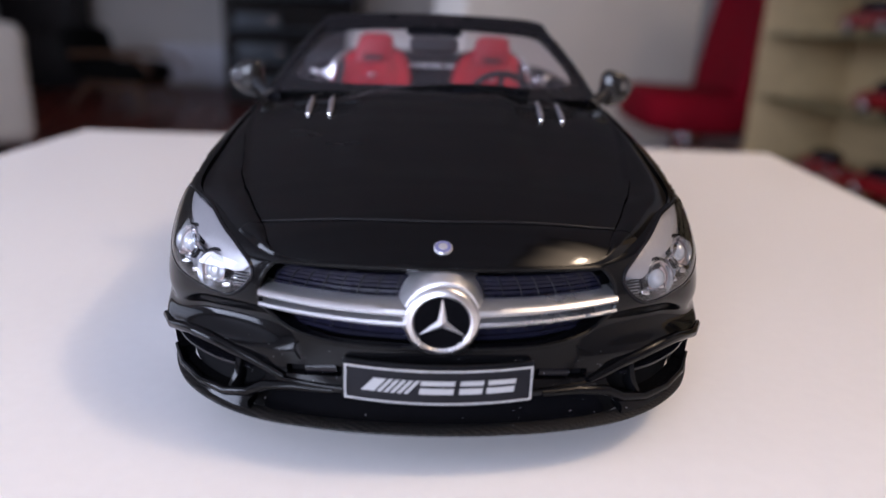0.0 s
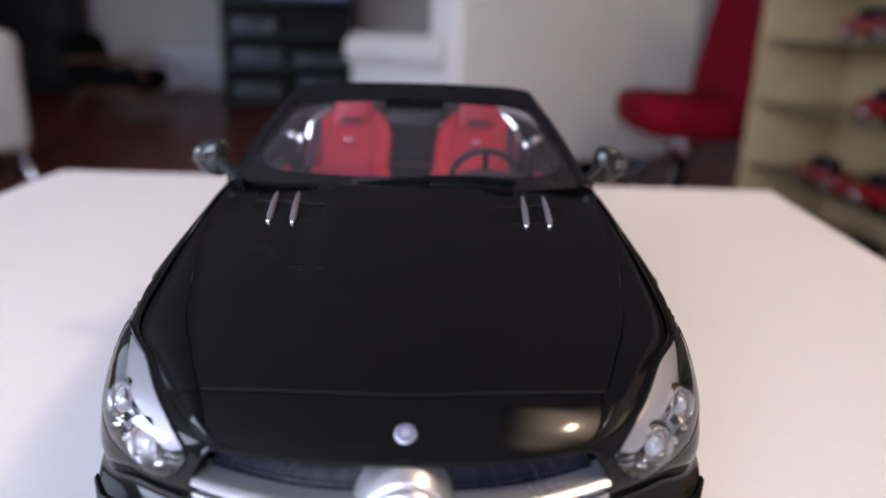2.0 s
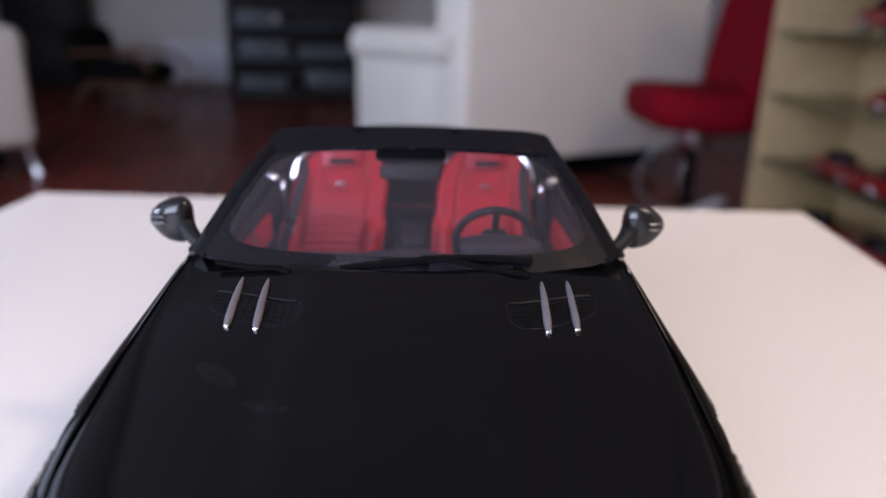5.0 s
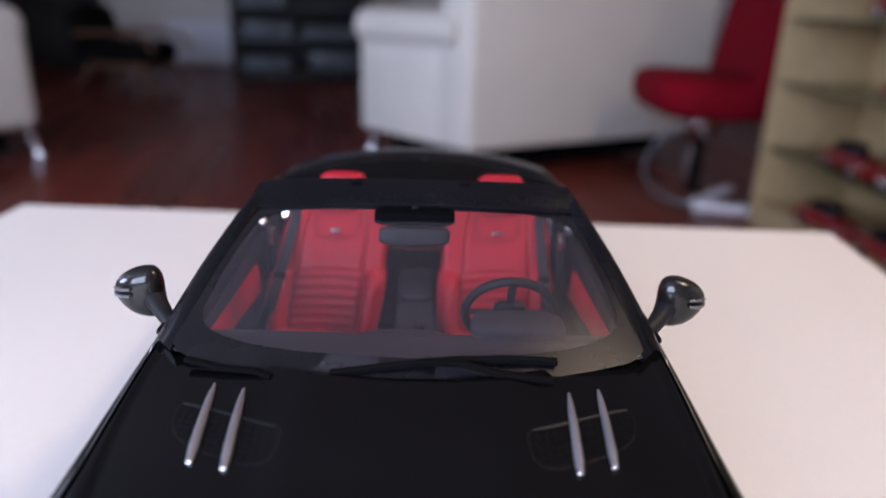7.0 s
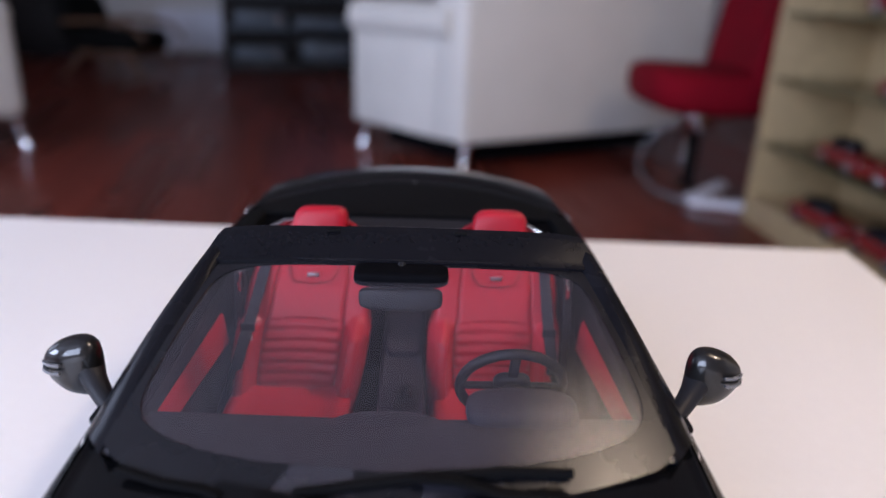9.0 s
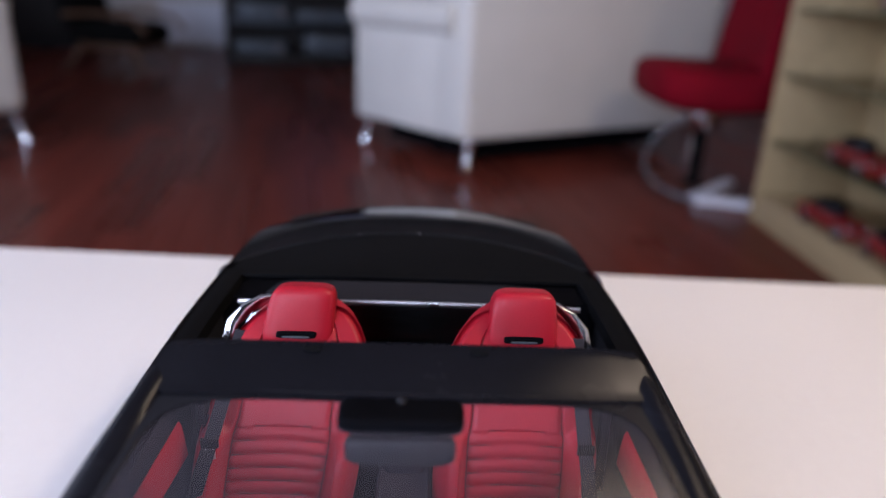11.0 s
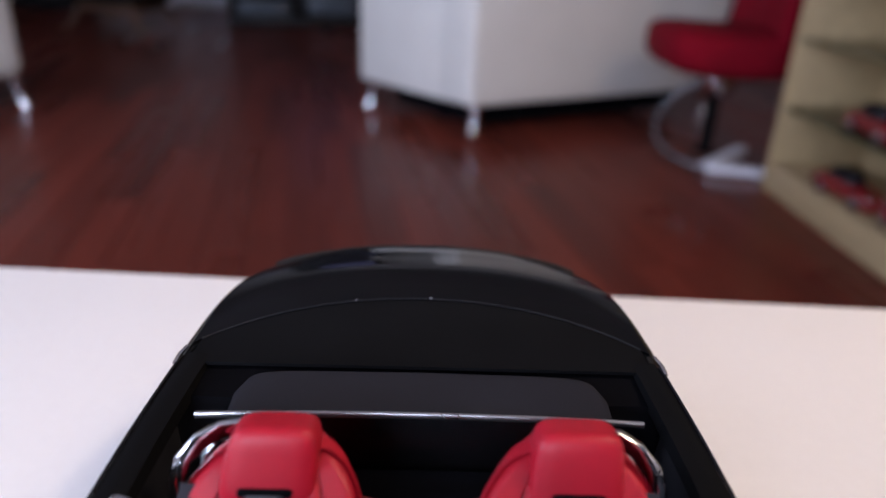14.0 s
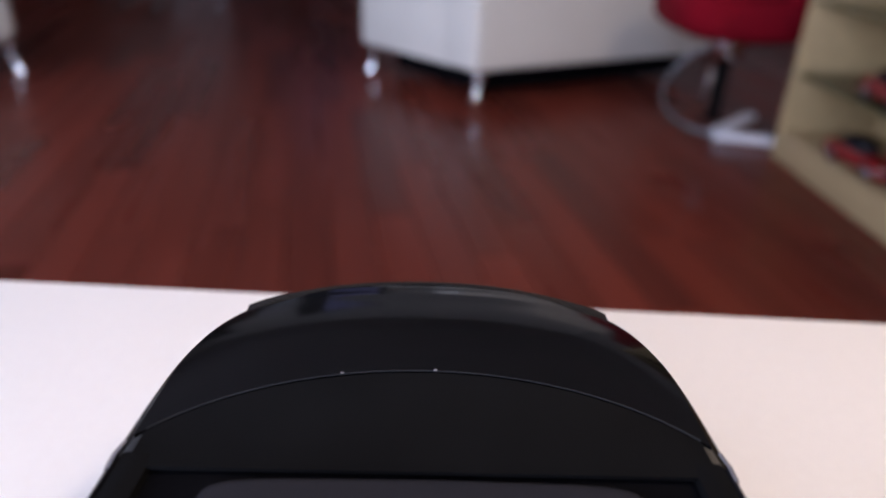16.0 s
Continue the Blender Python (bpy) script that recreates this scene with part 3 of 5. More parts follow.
SILL = [(0, -.06, .133), (.30, -.035, .133), (.55, .04, .133), (.74, .19, .135), (.855, .38, .15), (.90, .62, .17), (.92, .98, .20), (.90, 1.4, .20),
        (.89, 1.85, .19), (.89, 2.4, .19), (.89, 3.1, .2), (.91, 3.65, .22), (.86, 4.1, .22), (.68, 4.40, .22), (.4, 4.55, .22), (0, 4.58, .22)]


def rail(R, a):
    """A smooth line through the stations of R; a counts stations from the nose, negative on the other side."""
    s = abs(a)
    ext = [(-R[1][0], *R[1][1:])] + R + [(-R[-2][0], *R[-2][1:])]
    i = min(int(s), len(R) - 2)
    t = s - i
    p0, p1, p2, p3 = (Vector(p) for p in ext[i:i + 4])
    q = 0.5 * (2 * p1 + (p2 - p0) * t + (2 * p0 - 5 * p1 + 4 * p2 - p3) * t * t + (3 * p1 - p0 - 3 * p2 + p3) * t ** 3)
    return Vector((q.x if a >= 0 else -q.x, q.y, q.z))


def flank(a, v, out=0.0):
    """The outer skin round the car: v from the shoulder (0) by the waist (0.6) to the sill (1)."""
    E, M, L = rail(EDGE, a), rail(WAIST, a), rail(SILL, a)
    if v <= 0.6:
        k = 0.22 + v / 0.6 * (math.pi / 2 - 0.22)
        p = E + (M - E) * (math.sin(k) - math.sin(0.22)) / (1 - math.sin(0.22))
        p.z = M.z + (E.z - M.z) * math.cos(k) / math.cos(0.22)
    else:
        k = (v - 0.6) / 0.4
        p = M + (L - M) * k * k
        p.z = M.z + (L.z - M.z) * k
    s = abs(a)
    if 1.5 < s < 4.5 and v > 0.45:
        # hollow under the headlight, running out into the ledge over the side intake
        w = math.sin((s - 1.5) / 3.0 * math.pi) ** 0.7
        d = 0.030 * math.exp(-((v - 0.735) / 0.045) ** 2) - 0.026 * math.exp(-((v - 0.615) / 0.065) ** 2)
        away = Vector((p.x, p.y - 1.1, 0)).normalized()
        p = p + away * d * w
    return p + flank_normal(a, v) * out if out else p


def flank_normal(a, v):
    d = 1e-3
    v0 = min(max(v, 0.02), 0.98)
    n = (flank(a + d, v0) - flank(a - d, v0)).cross(flank(a, v0 + d) - flank(a, v0 - d))
    n.normalize()
    p = flank(a, v0)
    return n if n.dot(Vector((p.x, p.y - 2.3, p.z - 0.45))) > 0 else -n


def table_fn(pairs):
    """Smooth steps between (key, value) pairs."""
    def fn(x):
        if x <= pairs[0][0]:
            return pairs[0][1]
        for (a, p), (b, q) in zip(pairs, pairs[1:]):
            if x <= b:
                t = (x - a) / (b - a)
                return p + (q - p) * t
        return pairs[-1][1]
    return lambda x: (fn(x - 0.12) + fn(x) * 2 + fn(x + 0.12)) / 4 if pairs[0][0] + 0.12 < x < pairs[-1][0] - 0.12 else fn(x)


BULGE = table_fn([(0, 0), (.4, .004), (1, .013), (2, .064), (2.5, .081), (3, .081), (4, .076), (5, .083), (6, .072), (7, .08), (8, .067), (10.5, 0.0), (10.9, .0), (11.15, .03), (11.55, .088), (12, .097), (13, .082), (14, .024), (15, 0)])
SHIFT = table_fn([(0, 0), (5, 0), (6.5, .12), (8, .39), (10, 0.0), (15, 0)])


# where the hood's side seam runs, as a share of the half width
SEAM = table_fn([(0, .985), (1.9, .98), (2.4, .94), (3.0, .878), (3.2, .872), (3.7, .86), (4.2, .842), (4.8, .82), (5.4, .842), (5.9, .89), (6.4, .935), (7, .965), (8, .972)])
CROWN = table_fn([(1.2, 0), (1.9, .006), (2.4, .015), (3.2, .013), (4.8, .014), (6.2, .006), (7, 0)])


def deck(a, u):
    """The upper skin between the two shoulders: u from -1 to 1 across."""
    E = rail(EDGE, a)
    w = abs(u)
    crease = 0.0
    if 3 < a < 8:
        # two long folds in the hood, and the crown of the fender beside it
        k = min(1, max(0, (0.47 - w) / 0.15))
        crease = 0.017 * min(1, (a - 3) / 2.5) * k * k * (3 - 2 * k) - 0.010 * min(1, (a - 3) / 2.5)
    if w > SEAM(a):
        crease += CROWN(a) * math.sin(math.pi * min(1, (w - SEAM(a)) / (1 - SEAM(a))))
    return Vector((E.x * u, E.y - SHIFT(a) * (1 - u * u), E.z + BULGE(a) * (1 - w ** (3.3 - 0.9 * min(1, max(0, a - 2)))) + crease * (1 if w < SEAM(a) - .02 else max(0, (SEAM(a) - w) / .02) if w < SEAM(a) else 1)))


def in_poly(p, poly):
    x, y = p
    hit = False
    for (x0, y0), (x1, y1) in zip(poly, poly[1:] + poly[:1]):
        if (y0 > y) != (y1 > y) and x < (x1 - x0) * (y - y0) / (y1 - y0) + x0:
            hit = not hit
    return hit


def to_poly(p, poly, k=2.4):
    """Nearest place on a closed outline; k weighs the second coordinate."""
    best = None
    for (x0, y0), (x1, y1) in zip(poly, poly[1:] + poly[:1]):
        dx, dy = x1 - x0, (y1 - y0) * k
        t = min(1, max(0, ((p[0] - x0) * dx + (p[1] - y0) * k * dy) / (dx * dx + dy * dy + 1e-12)))
        q = (x0 + (x1 - x0) * t, y0 + (y1 - y0) * t)
        d = (q[0] - p[0]) ** 2 + ((q[1] - p[1]) * k) ** 2
        if best is None or d < best[0]:
            best = (d, q)
    return best[1]


def smooth_poly(pts, n=6):
    """Rounds an outline with a closed spline."""
    out = []
    m = len(pts)
    for i in range(m):
        p0, p1, p2, p3 = (Vector((*pts[(i + d) % m], 0)) for d in (-1, 0, 1, 2))
        for j in range(n):
            t = j / n
            q = 0.5 * (2 * p1 + (p2 - p0) * t + (2 * p0 - 5 * p1 + 4 * p2 - p3) * t * t + (3 * p1 - p0 - 3 * p2 + p3) * t ** 3)
            out.append((q.x, q.y))
    return out


WHEELS = ((0.95, 0.335), (3.535, 0.335))


def panel(a0, a1, v0, v1, na, nv, holes=(), arch=None, depth=0.05, thick=0.012):
    """A piece of the outer skin between stations, with openings cut clean and turned inwards, or a wheel arch."""
    par = [[(a0 + (a1 - a0) * i / na, v0 + (v1 - v0) * j / nv) for j in range(nv + 1)] for i in range(na + 1)]
    dead = set()
    for i in range(na):
        for j in range(nv):
            c = (par[i][j][0] + par[i + 1][j + 1][0]) / 2, (par[i][j][1] + par[i + 1][j + 1][1]) / 2
            if any(in_poly(c, h) for h in holes):
                dead.add((i, j))
            elif arch:
                p = flank(*c)
                if any((p.y - y) ** 2 + (p.z - z) ** 2 < arch ** 2 for y, z in WHEELS):
                    dead.add((i, j))
    bm = bmesh.new()
    vs, rim = {}, set()
    for i in range(na + 1):
        for j in range(nv + 1):
            near = [(i + d, j + e) in dead for d in (-1, 0) for e in (-1, 0) if 0 <= i + d < na and 0 <= j + e < nv]
            if near and all(near):
                continue
            a, v = par[i][j]
            p = None
            if any(near):
                rim.add((i, j))
                if holes and not (arch and p):
                    h = min(holes, key=lambda h: sum((x - y) ** 2 for x, y in zip(to_poly((a, v), h), (a, v))))
                    q = to_poly((a, v), h)
                    if abs(q[0] - a) < 2.2 * abs(a1 - a0) / na and abs(q[1] - v) < 2.2 * abs(v1 - v0) / nv:
                        p = flank(*q)
                if p is None and arch:
                    p = flank(a, v)
                    y, z = min(WHEELS, key=lambda w: abs(w[0] - p.y))
                    k = arch / max(1e-6, math.hypot(p.y - y, p.z - z))
                    p = Vector((p.x, y + (p.y - y) * k, z + (p.z - z) * k))
            vs[i, j] = bm.verts.new(p if p is not None else flank(a, v))
    for i in range(na):
        for j in range(nv):
            if (i, j) not in dead and all(k in vs for k in ((i, j), (i + 1, j), (i + 1, j + 1), (i, j + 1))):
                bm.faces.new((vs[i, j], vs[i + 1, j], vs[i + 1, j + 1], vs[i, j + 1]))
    rv = {vs[k] for k in rim}
    edges = [e for e in bm.edges if len(e.link_faces) == 1 and e.verts[0] in rv and e.verts[1] in rv]
    for step, push in ((0.35, 0.012), (1.0, 0.0)):
        ext = bmesh.ops.extrude_edge_only(bm, edges=edges)["geom"]
        nv_ = [g for g in ext if isinstance(g, bmesh.types.BMVert)]
        for v in nv_:
            side = Vector((-math.copysign(1, v.co.x) * (0.75 if v.co.y > 0.35 or arch else 0.15), (0.9 if v.co.y < 1.0 else 0.0) * (0 if arch else 1), 0)).normalized()
            v.co += side * depth * step
        edges = [g for g in ext if isinstance(g, bmesh.types.BMEdge)]
    bmesh.ops.remove_doubles(bm, verts=bm.verts[:], dist=1e-5)
    return bm


def strip(a_of, u0, u1, na, nu, lift=0.0, thick=0.012, to_u=None):
    """A piece of the upper skin; a_of(s, u) gives the station for s from 0 to 1, to_u(a, u) the true place across."""
    rows = []
    for i in range(na + 1):
        row = []
        for j in range(nu + 1):
            u = u0 + (u1 - u0) * j / nu
            a = a_of(i / na, u)
            row.append(deck(a, to_u(a, u) if to_u else u) + Vector((0, 0, lift)))
        rows.append(row)
    bm = grid(rows)
    bmesh.ops.remove_doubles(bm, verts=bm.verts[:], dist=1e-5)
    bmesh.ops.recalc_face_normals(bm, faces=bm.faces)
    if sum(f.normal.z for f in bm.faces) < 0:
        bmesh.ops.reverse_faces(bm, faces=bm.faces)
    # turned-down rim gives the sheet its thickness
    edges = [e for e in bm.edges if len(e.link_faces) == 1]
    ext = bmesh.ops.extrude_edge_only(bm, edges=edges)["geom"]
    for v in ext:
        if isinstance(v, bmesh.types.BMVert):
            v.co.z -= thick
    return bm


LAMP = smooth_poly([(5.12, .17), (4.95, .28), (4.5, .38), (3.95, .40), (3.4, .445), (2.95, .488), (2.6, .50), (2.40, .475), (2.24, .39), (2.19, .28), (2.35, .175), (2.77, .10), (3.3, .06), (4.1, .03), (4.8, .06)], 4)
GRILLE = smooth_poly([(-2.04, .42), (-1.86, .60), (-1.35, .655), (-.7, .665), (0, .67), (.7, .665), (1.35, .655), (1.86, .60), (2.04, .42), (1.98, .14), (1.85, .04), (1.2, .035), (0, .03), (-1.2, .035), (-1.85, .04), (-1.98, .14)], 4)
INTAKE = smooth_poly([(4.0, .735), (3.5, .74), (2.7, .735), (2.3, .77), (1.9, .83), (1.93, .89), (2.15, .945), (2.7, .965), (3.4, .965), (3.95, .93)], 4)
SLOT = [(.98, .755), (1.62, .79), (1.6, .83), (.98, .805)]


def within(a, u):
    """Across the hood, from seam to seam."""
    return u * (SEAM(a) - .002)


def beside(a, u):
    """Across the fender's top, from the hood's seam to the shoulder."""
    return math.copysign(SEAM(a) + .002 + (0.998 - SEAM(a)) * abs(u), u)


def other(poly):
    return [(-a, v) for a, v in poly]


CHIN = smooth_poly([(-1.95, .93), (-1.6, .885), (-.8, .872), (0, .868), (.8, .872), (1.6, .885), (1.95, .93), (1.85, 1.01), (0, 1.02), (-1.85, 1.01)], 4)
part("front_bumper", panel(-4.62, 4.62, 0, 1, 232, 72, (GRILLE, LAMP, other(LAMP), INTAKE, other(INTAKE), SLOT, other(SLOT), CHIN)), PAINT, car)
for s in (1, -1):
    part("fender", joined(panel(s * 4.65, s * 7.98, 0, 1, 84, 40, (LAMP if s > 0 else other(LAMP),), arch=0.375, depth=0.10), strip(lambda k, u: 3.1 + 4.88 * k, s * .004, s * 1.0, 70, 10, to_u=beside)), PAINT, car)
    part("door", panel(s * 8.02, s * 10.2, 0, 1, 40, 30), PAINT, car)
    part("rear_quarter", panel(s * 10.23, s * 12.78, 0, 1, 80, 40, arch=0.38, depth=0.10), PAINT, car)
part("rear_bumper", joined(panel(12.81, 15, 0, 1, 40, 24), panel(-12.81, -15, 0, 1, 40, 24)), PAINT, car)
part("nose_panel", strip(lambda k, u: 0.02 + (2.52 + 0.60 * u * u - 0.02) * k, -1, 1, 40, 48, to_u=within), PAINT, car)
part("hood", strip(lambda k, u: 2.555 + 0.60 * u * u + (8.0 - 2.555 - 0.60 * u * u) * k, -1, 1, 80, 96, 0.004, to_u=within), PAINT, car)
# bead on the hood's front seam, its grey standing in for a highlight
part("hood_edge", sweep([deck(2.558 + 0.60 * u * u, SEAM(2.558 + 0.60 * u * u) * u) + Vector((0, 0, .0035)) for u in [-1 + i / 30 for i in range(61)]], .0022, 8), EDGEG, car)
for s in (1, -1):
    part("nose_side", strip(lambda k, u: 1.2 + 1.88 * k, s * .004, s * 1.0, 30, 8, to_u=beside), PAINT, car)
def boot_line(u):
    """Where the boot lid begins: a bow across the car whose ends run forward."""
    return 11.53 - 0.30 * u * u - 0.14 * u ** 8


part("deck_panel", strip(lambda k, u: 10.86 + (boot_line(u) - 0.02 - 10.86) * k, -.97, .97, 24, 48), MATT, car, "matt black textured rear deck panel")
# grey bead painted as the glint along the boot lid's edge
part("boot_edge", sweep([deck(boot_line(u) - 0.005, u) + Vector((0, 0, .001)) for u in [-.97 + 1.94 * i / 60 for i in range(61)]], .0028, 8), EDGEG, car)
part("boot_lid", strip(lambda k, u: boot_line(u) + (15 - boot_line(u)) * k, -1, 1, 60, 56), PAINT, car)

# ---------------------------------------------------------------- model car: chassis and nose
# dark blocks fill the body so no light leaks through its openings
part("chassis", joined(prism([(-.42, .19), (.42, .19), (.56, .34), (.64, .62), (.64, 1.62), (-.64, 1.62), (-.64, .62), (-.56, .34)], .15, .535, .01),
                       box((-.80, 1.60, .15), (.80, 3.60, .215), .01), box((-.62, 3.45, .18), (.62, 4.40, .86), .02)), SOFT, car)


def cap(poly, out, rings=7, dome=0.0, around=None):
    """A patch that fills an outline on the outer skin, set out from it by out."""
    c = around or (sum(p[0] for p in poly) / len(poly), sum(p[1] for p in poly) / len(poly))
    rows = []
    for k in range(1, rings + 1):
        r = k / rings
        rows.append([flank(c[0] + (a - c[0]) * r, c[1] + (v - c[1]) * r, out + dome * (1 - r * r)) for a, v in poly])
    bm = grid(rows, True)
    bm.verts.ensure_lookup_table()
    bm.faces.new([bm.verts[i] for i in range(len(poly))])
    return bm


def lip(poly, out, r, closed=True):
    return sweep([flank(a, v, out) for a, v in poly], r, 8, closed=closed)


BROW = smooth_poly([(5.02, .15), (4.6, .175), (4.0, .17), (3.45, .185), (3.05, .235), (2.80, .30), (2.62, .33), (2.45, .30), (2.37, .24), (2.42, .185), (2.79, .115), (3.32, .075), (4.1, .045), (4.75, .075)], 4)
for s in (1, -1):
    P, B = (LAMP, BROW) if s > 0 else (other(LAMP), other(BROW))
    hl = part("headlight", cap(P, -0.048, around=(s * 3.4, .33)), LAMPREF, car, "clear headlight with a silver reflector")
    part("brow", cap(B, -0.020, around=(s * 3.1, .24)), SILVERP, hl)
    part("cover", cap(P, 0.003, 9, 0.012, around=(s * 3.4, .30)), CLEAR, hl).visible_shadow = False
    part("seal", lip(P, 0.0, 0.006), GLOSSB, hl)
    for a, v, r in ((3.02, .375, .050), (3.95, .29, .046)):
        c, n = flank(s * a, v, -0.034), flank_normal(s * a, v)
        n = (n + Vector((0, -0.7, 0.1))).normalized()
        turn = n.to_track_quat("Z", "Y").to_matrix().to_4x4()
        turn.translation = c
        pr = part("projector", turned([(r * .98, -.03), (r * 1.12, .0), (r * 1.15, .02), (r * 1.05, .026), (r * .92, .012), (r * .9, -.005), (0, -.012)], 28, turn), CHROME, hl)
        part("bezel", turned([(r * 1.14, .006), (r * 1.22, .012), (r * 1.34, .006), (r * 1.40, -.012)], 28, turn), GLOSSB, pr)
        part("lens", turned([(r * .66, .0), (r * .58, .012), (r * .36, .022), (0, .026)], 24, turn), LENSG, pr)
        part("bulb", turned([(r * .86, -.010), (r * .80, .004), (r * .68, .002)], 18, turn), AMBER, pr)
    for k in range(5):
        c = flank(s * (2.66 + .36 * k), .455 - .024 * k, -0.03)
        part("light_cell", sbox(c, (.02, .015, .014), .6, nu=12, nv=8), CHROME, hl)
    for k in range(6):
        v = .335 + .026 * k
        part("reflector_rib", sweep([flank(s * a, v + .01 * math.sin(a * 5), -.040) for a in (2.30 + .04 * k, 2.42, 2.54, 2.66)], .0035, 6), (CHROME, SOFT)[k % 2], hl)
    for v0, v1, r in ((.30, .20, .010), (.465, .36, .008)):
        part("light_guide", sweep([flank(s * (2.60 + 1.9 * k / 14), v0 + (v1 - v0) * (k / 14) ** 2, -.030) for k in range(15)], r, 8), CHROME, hl)

# grille: dark mesh, two satin bars each side, ring with a three-point star
gr = part("grille", cap(GRILLE, -0.065, 10, around=(0, .36)), MESH, car, "dark glossy radiator grille with silver bars")
for k in range(11):
    v = .085 + .055 * k
    run = [(a, v + .012 * math.cos(a * 1.2)) for a in [-2.0 + 4.0 * i / 60 for i in range(61)]]
    run = [q for q in run if in_poly(q, GRILLE)]
    part("louvre", sweep([flank(a, v_, -0.058) for a, v_ in run], 1.0, 8, flat=(.006, .0065)), LOUVRE, gr)
bars = []
for k in range(-9, 10):
    top, low = k * 0.21, k * 0.21 + 0.10 * (k > 0) - 0.10 * (k < 0) + .012 * k
    pts = [(top + (low - top) * i / 12, .05 + .62 * i / 12) for i in range(13)]
    pts = [q for q in pts if in_poly(q, GRILLE)]
    if len(pts) > 1:
        bars.append(sweep([flank(a, v, -0.051) for a, v in pts], 0.0022, 5))
part("grille_ribs", joined(*bars), SOFT, gr)
part("opening_lip", lip(GRILLE, -0.002, 0.008), PAINT, gr)


def fin(s, prof, x0=0.085, x1=0.522, n=14):
    rows = []
    for i in range(n + 1):
        x = x0 + (x1 - x0) * i / n
        y = 0.50 * x * x - 0.004
        k = 1 - 0.25 * (i / n)
        rows.append([Vector((s * x, y + dy, z0 + dz * k)) for dy, z0, dz in prof])
    bm = grid(rows, True)
    bm.verts.ensure_lookup_table()
    m = len(prof)
    bm.faces.new([bm.verts[i] for i in range(m)]), bm.faces.new([bm.verts[len(bm.verts) - m + i] for i in range(m)])
    return bm


for s in (1, -1):
    part("grille_bar", fin(s, [(-.022, .470, -.009), (-.027, .470, .0), (-.021, .470, .009), (.004, .470, .016), (.075, .470, .020), (.075, .470, .006)]), BARS, gr, "satin silver grille bar")
    part("grille_bar", fin(s, [(-.020, .436, -.007), (-.024, .436, .0), (-.019, .436, .007), (.02, .436, .010), (.02, .436, -.004)]), BARS, gr, "thin satin silver grille bar")
    part("bar_badge", box((s * .40 - .045, .05 + .012, .449), (s * .40 + .045, .05 + .04, .460)), GLOSSB, gr) if s > 0 else None
face = pose(.004, -0.012, 0.447, 90 + 2)
part("emblem_housing", turned([(.134, -.11), (.124, -.06), (.113, -.018), (.106, -.002), (.090, .0)], 40, face @ pose(0, .006, -.006)), BARS, gr, "satin silver housing round the star emblem")
part("ring", turned([(.075, .008), (.078, .020), (.084, .025), (.094, .023), (.1035, .012), (.104, .0), (.100, -.02), (.075, -.02)], 48, face), SATIN, gr)
part("disc", turned([(.0, .013), (.078, .012)], 36, face), VOID, gr)
sb = bmesh.new()
mid = sb.verts.new((0, 0, .026))
tips = [(radians(90 + 120 * i)) for i in range(3)]
for i, g in enumerate(tips):
    tip = sb.verts.new((.076 * math.cos(g), .076 * math.sin(g), .016))
    lo = sb.verts.new((.0135 * math.cos(g - radians(60)), .0135 * math.sin(g - radians(60)), .015))
    hi = sb.verts.new((.0135 * math.cos(g + radians(60)), .0135 * math.sin(g + radians(60)), .015))
    sb.faces.new((mid, lo, tip)), sb.faces.new((mid, tip, hi))
bmesh.ops.remove_doubles(sb, verts=sb.verts[:], dist=1e-5)
sb.transform(face)
part("star", sb, SATIN, gr, smooth=False)

# small round badge on the nose
bp = deck(1.66, .012)
bf = Matrix.Translation(bp) @ pose(0, 0, 0, 28)
bd = part("nose_badge", turned([(.0, .006), (.024, .006), (.027, .003), (.027, -.008)], 28, bf), SILVERP, car, "small round blue and silver badge")
part("enamel", turned([(.013, .0075), (.023, .007)], 28, bf), BADGE, bd)
part("boss", turned([(.0, .0085), (.012, .008), (.013, .006)], 20, bf), SILVERP, bd)


# number plate: bowed black plate, white rim, plain bars and blocks
def plate_y(x):
    return -0.070 + 0.56 * x * x


def on_plate(u, w, d=0.0):
    return Vector((u, plate_y(u) - d, 0.2725 + w + 0.15 * d))


def plate_band(x0, x1, w0, w1, d0, d1, n=16, slant=0.0):
    rows = []
    for i in range(n + 1):
        x = x0 + (x1 - x0) * i / n
        rows.append([on_plate(x + slant * w0, w0, d0), on_plate(x + slant * w0, w0, d1), on_plate(x + slant * w1, w1, d1), on_plate(x + slant * w1, w1, d0)])
    bm = grid(rows, True)
    bm.verts.ensure_lookup_table()
    bm.faces.new([bm.verts[i] for i in range(4)]), bm.faces.new([bm.verts[len(bm.verts) - 4 + i] for i in range(4)])
    return bm


pl = part("plate", plate_band(-.262, .262, -.052, .052, -.012, .0, 24), PLATEK, car, "black show plate with a white rim and silver blocks")
part("plate_rim", joined(plate_band(-.262, .262, .0465, .052, -.002, .003, 24), plate_band(-.262, .262, -.052, -.0465, -.002, .003, 24),
                         plate_band(-.262, -.2565, -.0465, .0465, -.002, .003, 1), plate_band(.2565, .262, -.0465, .0465, -.002, .003, 1)), PLATEW, pl)
x = -0.197
for k, w in enumerate((.036, .011, .011, .011, .011, .011)):
    part("bar", plate_band(x, x + w, -.020, .020, .0005, .0025, 1, 0.85), PLATEW, pl)
    x += w + .0075
for x0, x1 in ((-.052, .042), (.058, .122), (.134, .212)):
    part("block", joined(plate_band(x0, x1, .006, .020, .0005, .0025, 4, 0.15), plate_band(x0, x1, -.020, -.002, .0005, .0025, 4, 0.15)), PLATEW, pl)
